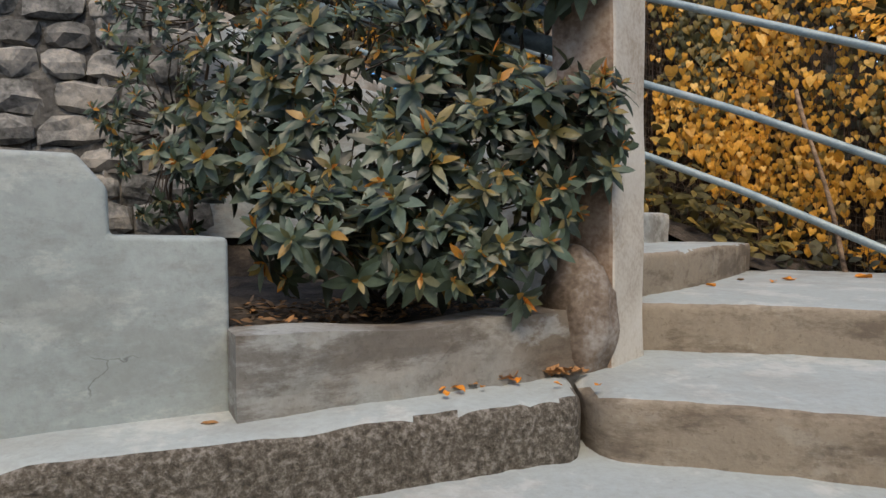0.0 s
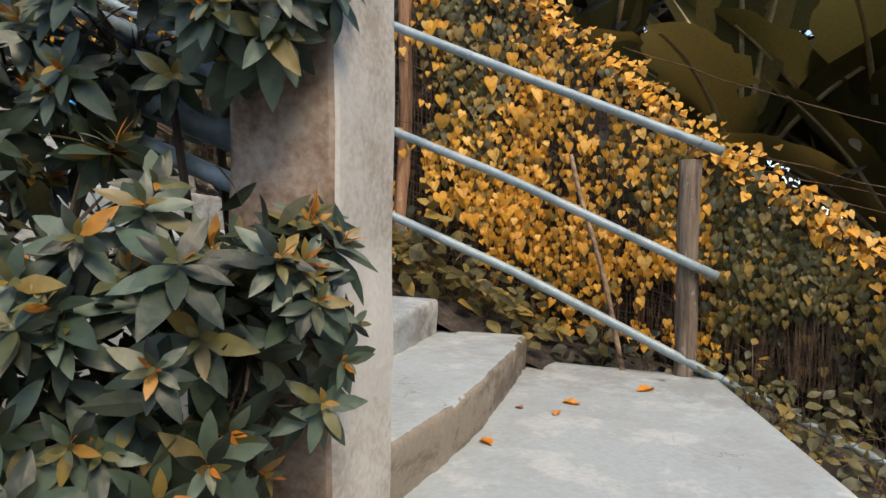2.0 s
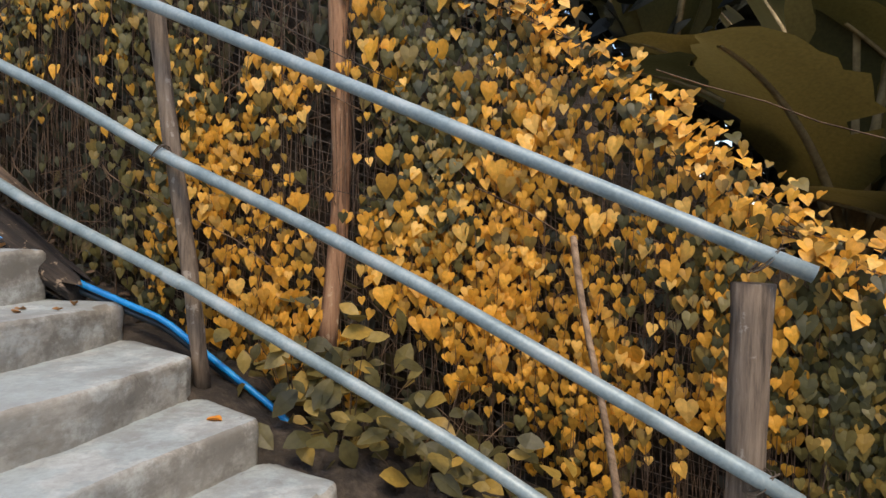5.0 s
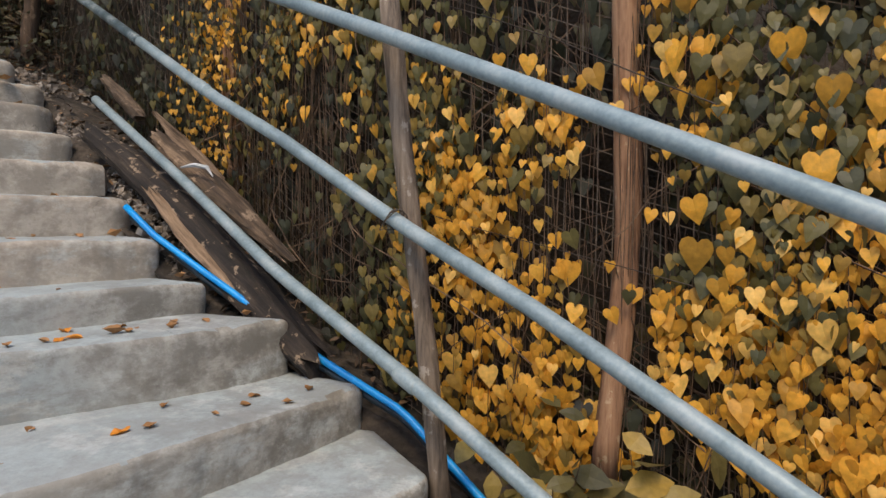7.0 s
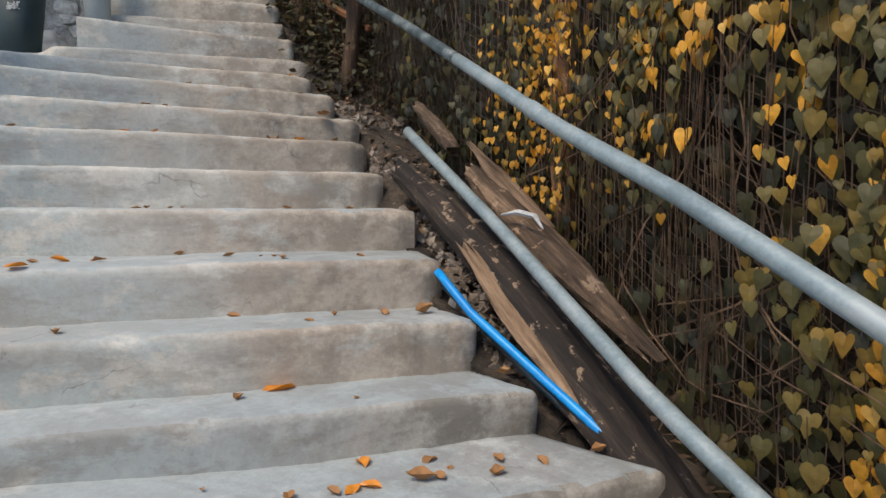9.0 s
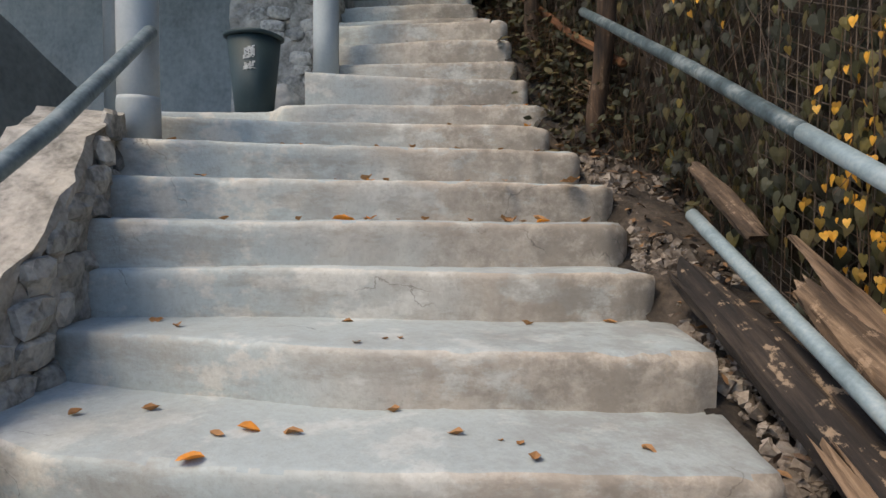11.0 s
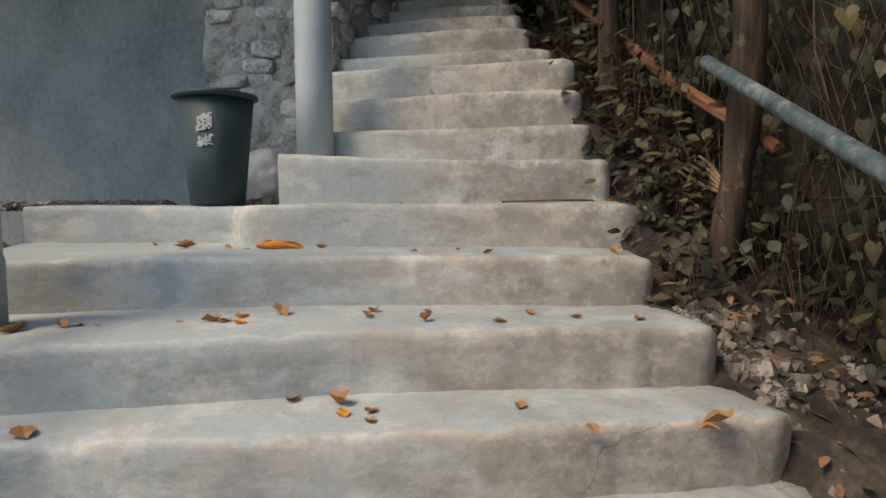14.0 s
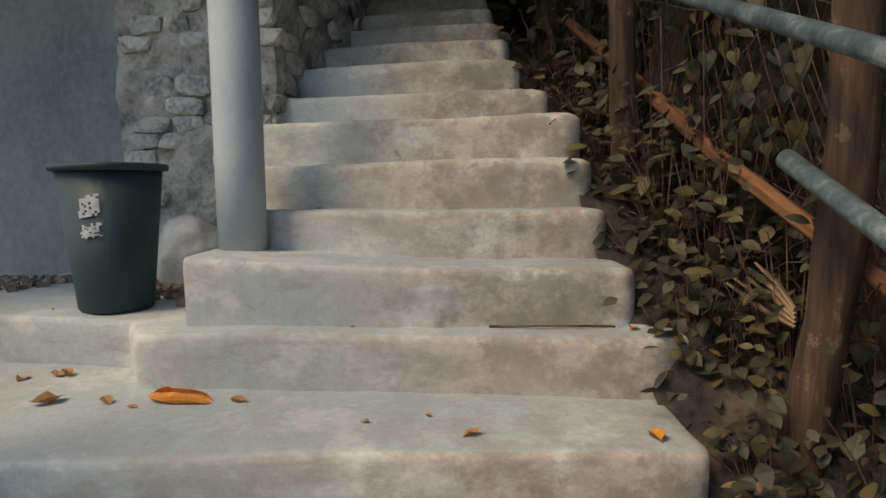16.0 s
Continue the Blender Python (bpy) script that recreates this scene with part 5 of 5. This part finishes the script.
# Crowns close over the uphill fence are out of view, added to shade it.
for i, (x, y, z, h, c) in enumerate([(3.2, 8.2, 0.5, 6.5, 2.4), (6.2, 7.6, 0.0, 6.5, 2.6), (8.4, 4.6, -0.5, 6.0, 2.5), (9.2, 1.2, -1.0, 6.0, 2.6), (0.3, 8.8, 2.2, 6.5, 2.4), (-2.6, 9.6, 4.0, 6.5, 2.4),
                                     (-5.4, 10.6, 5.5, 6.0, 2.3), (-8.2, 11.2, 6.8, 6.0, 2.6), (-11.0, 10.2, 7.5, 6.0, 2.6), (11.5, 8.5, -1.0, 8.0, 3.4), (5.0, 12.0, 0.5, 9.0, 3.6), (-1.0, 13.0, 3.0, 8.0, 3.4), (-2.2, 8.3, 3.6, 6.0, 1.9), (-4.6, 9.2, 5.0, 5.5, 2.0), (-7.6, 8.9, 5.6, 4.5, 1.9), (-9.5, 8.6, 6.0, 5.0, 2.2), (-2.9, 7.5, 3.8, 6.6, 1.8), (-4.6, 8.1, 4.8, 6.0, 1.9), (-7.3, 8.5, 5.9, 2.0, 1.2), (-8.6, 9.0, 6.2, 2.2, 1.3), (-6.6, 8.9, 5.6, 2.0, 1.1), (-2.6, 7.3, 3.9, 6.2, 1.7), (-3.9, 7.7, 4.6, 6.0, 1.8), (-5.4, 8.3, 5.3, 5.6, 1.8)]):
    tree((x, y, z), h, c, 4200 if i < 5 else 2600, 0.3, 60 + i)
# Unseen trees added behind the camera to keep sky light off the risers.
for i, (x, y, z, h, c) in enumerate([(-4.5, -4.5, -1.5, 6.5, 2.8), (-0.5, -6.0, -1.8, 7.0, 3.0), (4.0, -5.0, -1.6, 6.5, 2.8), (8.0, -2.5, -1.4, 6.5, 2.8)]):
    tree((x, y, z), h, c, 2600, 0.34, 90 + i)


# ---- litter on the steps ----
def dry_leaf_mesh(seed, curl):
    g = np.random.default_rng(seed)
    v, f = leaf(0.62, 1.0, 0.5)
    v = v.copy()
    v[:, 2] += curl * (v[:, 1] - 0.5) ** 2 + curl * 1.6 * v[:, 0] ** 2 + g.normal(0, 0.05, len(v))
    v[:, 2] -= v[:, 2].min() - 0.005
    v[:, 1] -= 0.5
    me = bpy.data.meshes.new("fallen_leaf")
    me.from_pydata([tuple(p) for p in v], [], f)
    return me


def fallen(shape, mat, p, size, turn, tilt=0.0, label="curled dry brown fallen leaf lying on a step", group="fallen leaves"):
    ob = new("fallen_leaf", shape)
    ob.matrix_basis = pose(p[0], p[1], p[2] + 0.001 + size * 0.3 * abs(math.sin(radians(tilt))), tilt, 0, turn) @ Matrix.Diagonal((size, size, size, 1))
    return tagged(ob, label, "leaf", group)


shapes = [dry_leaf_mesh(i, c) for i, c in enumerate((0.5, 0.9, 0.3, 1.2, 0.7, 1.6, 0.4, 1.0, 0.8, 1.4))]
for me in shapes:
    me.materials.append(DRYLEAF)
bright = [dry_leaf_mesh(10 + i, c) for i, c in enumerate((0.35, 0.8))]
for me in bright:
    me.materials.append(ORANGE)
g3 = np.random.default_rng(9)


def tread_z(k, x, y):
    """Height of the uneven tread at a place on it."""
    f = resample(FRONT[k], 84)
    a, b = f[np.hypot(f[:, 0] - x, f[:, 1] - y).argmin()]
    return level(k) + wobble(a, b, k * 1.7, 1.8, 0.010) + wobble(a, b, k, 9, 0.003) + wobble(a, b, k, 27, 0.003) + 0.001


def on_step(k, s, back):
    """A place on a tread: s along its front edge, back metres behind the nosing."""
    f = resample(FRONT[k], 50)
    i = min(48, int(s * 49))
    d = f[i + 1] - f[i]
    nrm = np.array((-d[1], d[0])) / np.linalg.norm(d)
    q = f[i] + nrm * back
    return q[0], q[1], tread_z(k, q[0], q[1])


for k, count in ((-18, 5), (-12, 3), (-11, 3), (-10, 3), (-9, 3), (-8, 3), (-7, 3), (-5, 3), (-1, 3), (0, 3), (1, 3)):
    for i in range(count):
        fallen(shapes[g3.integers(10)], None, on_step(k, g3.uniform(0.12, 0.95), g3.uniform(0.07, 0.22)), g3.choice([0.02, 0.03, 0.045]), g3.uniform(0, 360), g3.uniform(-12, 12))
LITTER = (
    (-12, ((0.25, 4.82, 0), (0.40, 4.78, 0), (0.41, 4.93, 0), (0.03, 4.62, 0), (0.07, 4.37, 2), (0.12, 4.43, 0), (-0.21, 4.33, 0), (-0.31, 4.24, 0))),
    (-11, ((-0.40, 4.67, 2), (-0.27, 4.79, 0), (-0.13, 4.90, 0), (-0.32, 4.50, 0), (-0.30, 4.54, 2), (-0.28, 4.58, 2), (-0.21, 4.68, 1), (-0.18, 4.72, 0), (-0.08, 4.82, 0), (0.06, 5.10, 0), (-0.03, 4.96, 0))),
    (-10, ((-0.95, 4.57, 1), (-0.93, 4.68, 1), (-0.73, 4.66, 3), (-0.31, 5.20, 0), (-1.20, 4.28, 0))),
    (-9, ((-1.33, 4.91, 0), (-1.58, 4.42, 0), (-1.55, 3.95, 1), (-1.20, 4.25, 0), (-1.01, 4.70, 0), (-0.68, 5.05, 0), (-0.59, 5.15, 1), (-0.77, 4.81, 0))),
    (-8, ((-1.42, 4.23, 2), (-1.55, 4.40, 2), (-1.92, 4.03, 0), (-1.86, 4.21, 0), (-1.47, 4.49, 0), (-1.49, 4.79, 0), (-1.23, 4.83, 0), (-1.00, 4.89, 0), (-0.91, 5.17, 0))),
    (-7, ((-2.34, 4.30, 1), (-2.17, 4.34, 0), (-2.00, 4.88, 0), (-1.64, 5.41, 0), (-1.52, 5.70, 0))),
    (-5, ((-2.48, 4.57, 0), (-2.44, 4.86, 0), (-2.35, 5.02, 3), (-2.24, 5.09, 3), (-2.31, 5.39, 0), (-2.07, 5.65, 1), (-2.00, 5.62, 1), (-1.97, 5.66, 0), (-1.97, 5.76, 1), (-1.89, 5.70, 2), (-1.83, 5.88, 1), (-2.18, 5.54, 0))),
    (-4, ((-2.57, 5.25, 2), (-2.49, 5.29, 0), (-2.39, 5.67, 0), (-2.18, 5.73, 0), (-2.07, 6.03, 1), (-2.05, 5.97, 0))),
    (-3, ((-2.99, 5.08, 2), (-2.87, 5.44, 0), (-2.75, 5.58, 0), (-2.62, 5.76, 0), (-2.68, 5.91, 0), (-2.55, 5.99, 0), (-2.45, 6.15, 0))),
    (-17, ((1.23, 2.92, 2), (1.54, 3.29, 0), (1.65, 3.17, 2), (1.79, 3.29, 3), (2.23, 3.37, 3))))
for k, places in LITTER:
    for x, y, sort in places:
        shape = bright[g3.integers(2)] if sort > 1 else shapes[g3.integers(10)]
        size = (0.05, 0.08, 0.065, 0.10)[sort] * g3.uniform(0.85, 1.15)
        fallen(shape, None, (x, y, tread_z(k, x, y)), size, g3.uniform(0, 360), g3.uniform(-10, 10), "bright orange fallen leaf lying on a step" if sort > 1 else "curled dry brown fallen leaf lying on a step")
for k, s_, b_, sz, turn in ((-2, 0.955, 0.10, 0.075, 60), (-1, 0.965, 0.1, 0.05, 20), (-14, 0.9, 0.12, 0.07, 60)):
    fallen(bright[int(sz > 0.09)], None, on_step(k, s_, b_), sz, turn, 0, "bright orange fallen leaf lying on a step")
def rolled_leaf_mesh():
    """A long leaf rolled lengthwise, one end curled over."""
    v, f = [], []
    for i in range(15):
        u = i / 14
        wide = (0.03 + 0.125 * math.sin(math.pi * min(1, u * 1.02)) ** 0.6) * (1 + 0.25 * (u < 0.25))
        for j in range(11):
            w = math.radians(-140 + 280 * j / 10)
            v.append((wide * math.sin(w) * 1.15, u - 0.5, wide * (1 - math.cos(w)) * 0.62 + 0.05 * max(0, 0.2 - u) * 4 + 0.012 * math.sin(9 * u + j)))
    for i in range(14):
        for j in range(10):
            o = i * 11 + j
            f.append((o, o + 11, o + 12, o + 1))
    me = bpy.data.meshes.new("rolled_leaf")
    me.from_pydata(v, [], f)
    me.materials.append(ORANGE)
    return me


fallen(rolled_leaf_mesh(), None, (-3.65, 5.37, tread_z(-2, -3.65, 5.37)), 0.21, -43, 0, "long orange rolled-up leaf lying on a step")
for k, places in ((-4, ((-2.80, 4.55, 0.09), (-2.76, 5.17, 0.07), (-2.66, 5.27, 0.085), (-2.55, 5.32, 0.05))),
                  (-3, ((-3.2, 4.5, 0.09), (-3.2, 4.62, 0.06), (-3.2, 4.66, 0.05), (-3.17, 4.71, 0.04), (-3.13, 4.93, 0.035), (-3.08, 5.02, 0.075), (-3.06, 5.05, 0.06), (-3.09, 5.23, 0.085), (-2.97, 5.5, 0.06), (-2.88, 5.65, 0.05))),
                  (-2, ((-4.17, 4.95, 0.06), (-4.15, 5.05, 0.075), (-4.13, 5.08, 0.06), (-3.83, 5.03, 0.1), (-3.75, 5.18, 0.06), (-3.67, 5.24, 0.04), (-3.54, 5.51, 0.06), (-3.2, 5.76, 0.03), (-3.15, 5.92, 0.025), (-2.98, 5.95, 0.05))),
                  (-1, ((-3.55, 6.01, 0.08), (-3.53, 6.04, 0.06)))):
    for x, y, sz in places:
        fallen(shapes[g3.integers(10)], None, (x, y, tread_z(k, x, y)), sz, g3.uniform(0, 360), g3.uniform(-10, 10))
fallen(bright[0], None, (-3.10, 5.11, tread_z(-3, -3.10, 5.11)), 0.055, 30, 0, "bright orange fallen leaf lying on a step")
for i in range(26):
    fallen(bright[i % 2], None, (0.02 + g3.normal(0, 0.16), 1.80 + g3.normal(0, 0.045), level(-18) + 0.012), g3.uniform(0.02, 0.045), g3.uniform(0, 360), g3.uniform(-20, 20), "dry orange-brown leaf scrap heaped at the planter foot", "planter litter")
for i in range(90):
    x = g3.uniform(-0.15, 0.45)
    y = 1.72 + 0.42 * (x + 0.15) + abs(g3.normal(0, 0.09))
    fallen(shapes[g3.integers(10)], None, (x, min(y, 2.06 + 0.3 * x), 1.066 + g3.uniform(0, 0.012)), g3.uniform(0.02, 0.06), g3.uniform(0, 360), g3.uniform(-25, 25), "dry orange-brown leaf scrap heaped at the planter foot", "planter litter")

litter = []
for i in range(900):
    u, w = g3.uniform(), g3.uniform()
    p = np.array((-0.56, 1.72, 1.235)) * (1 - u) + np.array((0.25, 2.18, 1.235)) * u + np.array((-0.15, 0.5, 0.0)) * w
    litter.append((p + (0, 0, g3.uniform(0.0, 0.035)), g3.normal(0, 1, 3) * (1, 1, 0.2), (0, 0, 1) + g3.normal(0, 0.4, 3), g3.uniform(0.02, 0.05)))
tagged(mesh_object("leaf_litter", *scatter(ovate, litter), DRYLEAF), "brown leaf litter covering the planter soil", "litter", kind="stuff")

# rubble and chips beside the steps
chips = []
cube = [(-1, -1, -1), (1, -1, -1), (1, 1, -1), (-1, 1, -1), (-1, -1, 1), (1, -1, 1), (1, 1, 1), (-1, 1, 1)]
cube_f = [(0, 3, 2, 1), (4, 5, 6, 7), (0, 1, 5, 4), (1, 2, 6, 5), (2, 3, 7, 6), (3, 0, 4, 7)]
for i in range(1700):
    k = int(g3.integers(-9, -2))
    a, b = np.array(FRONT[k][-1]), np.array(FRONT[k + 1][-1])
    u = g3.uniform()
    base = a + (b - a) * u
    o = abs(g3.normal(0, 0.16)) + 0.02
    q = base + np.array((0.52, 0.85)) * o
    z = level(k) + 0.18 * u - 0.17 - 0.05 * o
    sz = g3.choice([0.007, 0.012, 0.02, 0.03], p=[0.55, 0.33, 0.10, 0.02])
    m = np.array(pose(q[0], q[1], z, *g3.uniform(0, 90, 3)))
    v = np.array(cube) * sz * g3.uniform(0.5, 1.2, (8, 3))
    chips.append(([tuple(m[:3, :3] @ c + m[:3, 3]) for c in v], cube_f))
tagged(mesh_object("rubble", *joined(chips), RUBBLE), "broken concrete chips and pebbles beside the steps", "rubble", kind="stuff")
scraps = []
for i in range(1100):
    k = int(g3.integers(-12, 6))
    a, b = np.array(FRONT[k][-1]), np.array(FRONT[k + 1][-1])
    u = g3.uniform()
    q = a + (b - a) * u + np.array((0.52, 0.85)) * g3.uniform(0.02, 0.5)
    scraps.append(((q[0], q[1], level(k) + 0.18 * u - 0.15 + g3.uniform(0, 0.05)), g3.normal(0, 1, 3) * (1, 1, 0.3), (0, 0, 1) + g3.normal(0, 0.4, 3), g3.uniform(0.03, 0.07)))
tagged(mesh_object("leaf_litter", *scatter(ovate, scraps), DARKLITTER), "dry leaves strewn over the soil beside the steps", "litter", kind="stuff")

# wire ties on the rails
for name, p in (("wire_tie", (0.79, 4.76, 2.775)), ("wire_tie", (2.63, 3.52, 1.80)), ("wire_tie", (2.63, 3.53, 2.42))):
    tie_ = thing(name, "twisted rusty wire tying the handrail to a post", "wire", "wire ties", at=p)
    loops = []
    for j in range(3):
        loops.append(tube([(0.032 * math.cos(w) - 0.012 + 0.012 * j, 0.045 * math.sin(w), 0.034 * math.cos(w + 0.6 * j)) for w in np.linspace(0, 6.28, 14)], 0.0022, 4, ends=False))
    part("loop", joined(loops), WIRE, tie_)

# gravel swept against the house wall on the landing
grit = []
for i in range(1300):
    u = g3.uniform()
    q = np.array((-5.35, 5.2)) * (1 - u) + np.array((-6.6, 4.15)) * u + np.array((0.64, -0.77)) * abs(g3.normal(0, 0.2)) + (0.05, -0.06)
    if i % 3 == 0:
        q = np.array((-4.75, 5.55)) + g3.normal(0, 0.12, 2)
    sz = g3.choice([0.007, 0.013, 0.024], p=[0.45, 0.4, 0.15])
    m = np.array(pose(q[0], q[1], 4.13, *g3.uniform(0, 90, 3)))
    v = np.array(cube) * sz * g3.uniform(0.5, 1.2, (8, 3))
    grit.append(([tuple(m[:3, :3] @ a + m[:3, 3]) for a in v], cube_f))
tagged(mesh_object("gravel", *joined(grit), RUBBLE), "loose gravel swept against the house wall", "gravel", kind="stuff")

# small litter by the upper steps
twig_ = thing("twig", "thin bent dry twig lying on a step", "twig", at=(-3.14, 6.42, 4.126))
part("stick", tube([(-0.16, -0.2, 0.0), (-0.03, -0.04, 0.006), (0.06, 0.1, 0.004), (0.05, 0.12, -0.002)], 0.004, 6), STEMS, twig_, smooth=True)
scrap = thing("plastic_scrap", "crumpled scrap of bright blue plastic among the weeds", "litter", at=(-2.94, 6.80, 4.06))
sv, sf = leaf(0.06, 0.07, 0.8)
part("sheet", ([tuple(v + np.array((0, 0, 0.03 * math.sin(40 * v[0] + 30 * v[1])))) for v in sv], sf), BLUE, scrap)
splinter = thing("broken_branch", "bundle of pale splintered wood by the fence foot", "branch", at=(-2.82, 6.86, 4.2))
for i in range(5):
    part("splinter", tube([(-0.12 + 0.01 * i, 0.02 * i, 0.05 + 0.015 * i), (0.02, 0.01 * i, 0.02 * i - 0.02), (0.10, 0.0, -0.05 + 0.012 * i)], [0.004, 0.01, 0.006], 6), SPLIT, splinter)
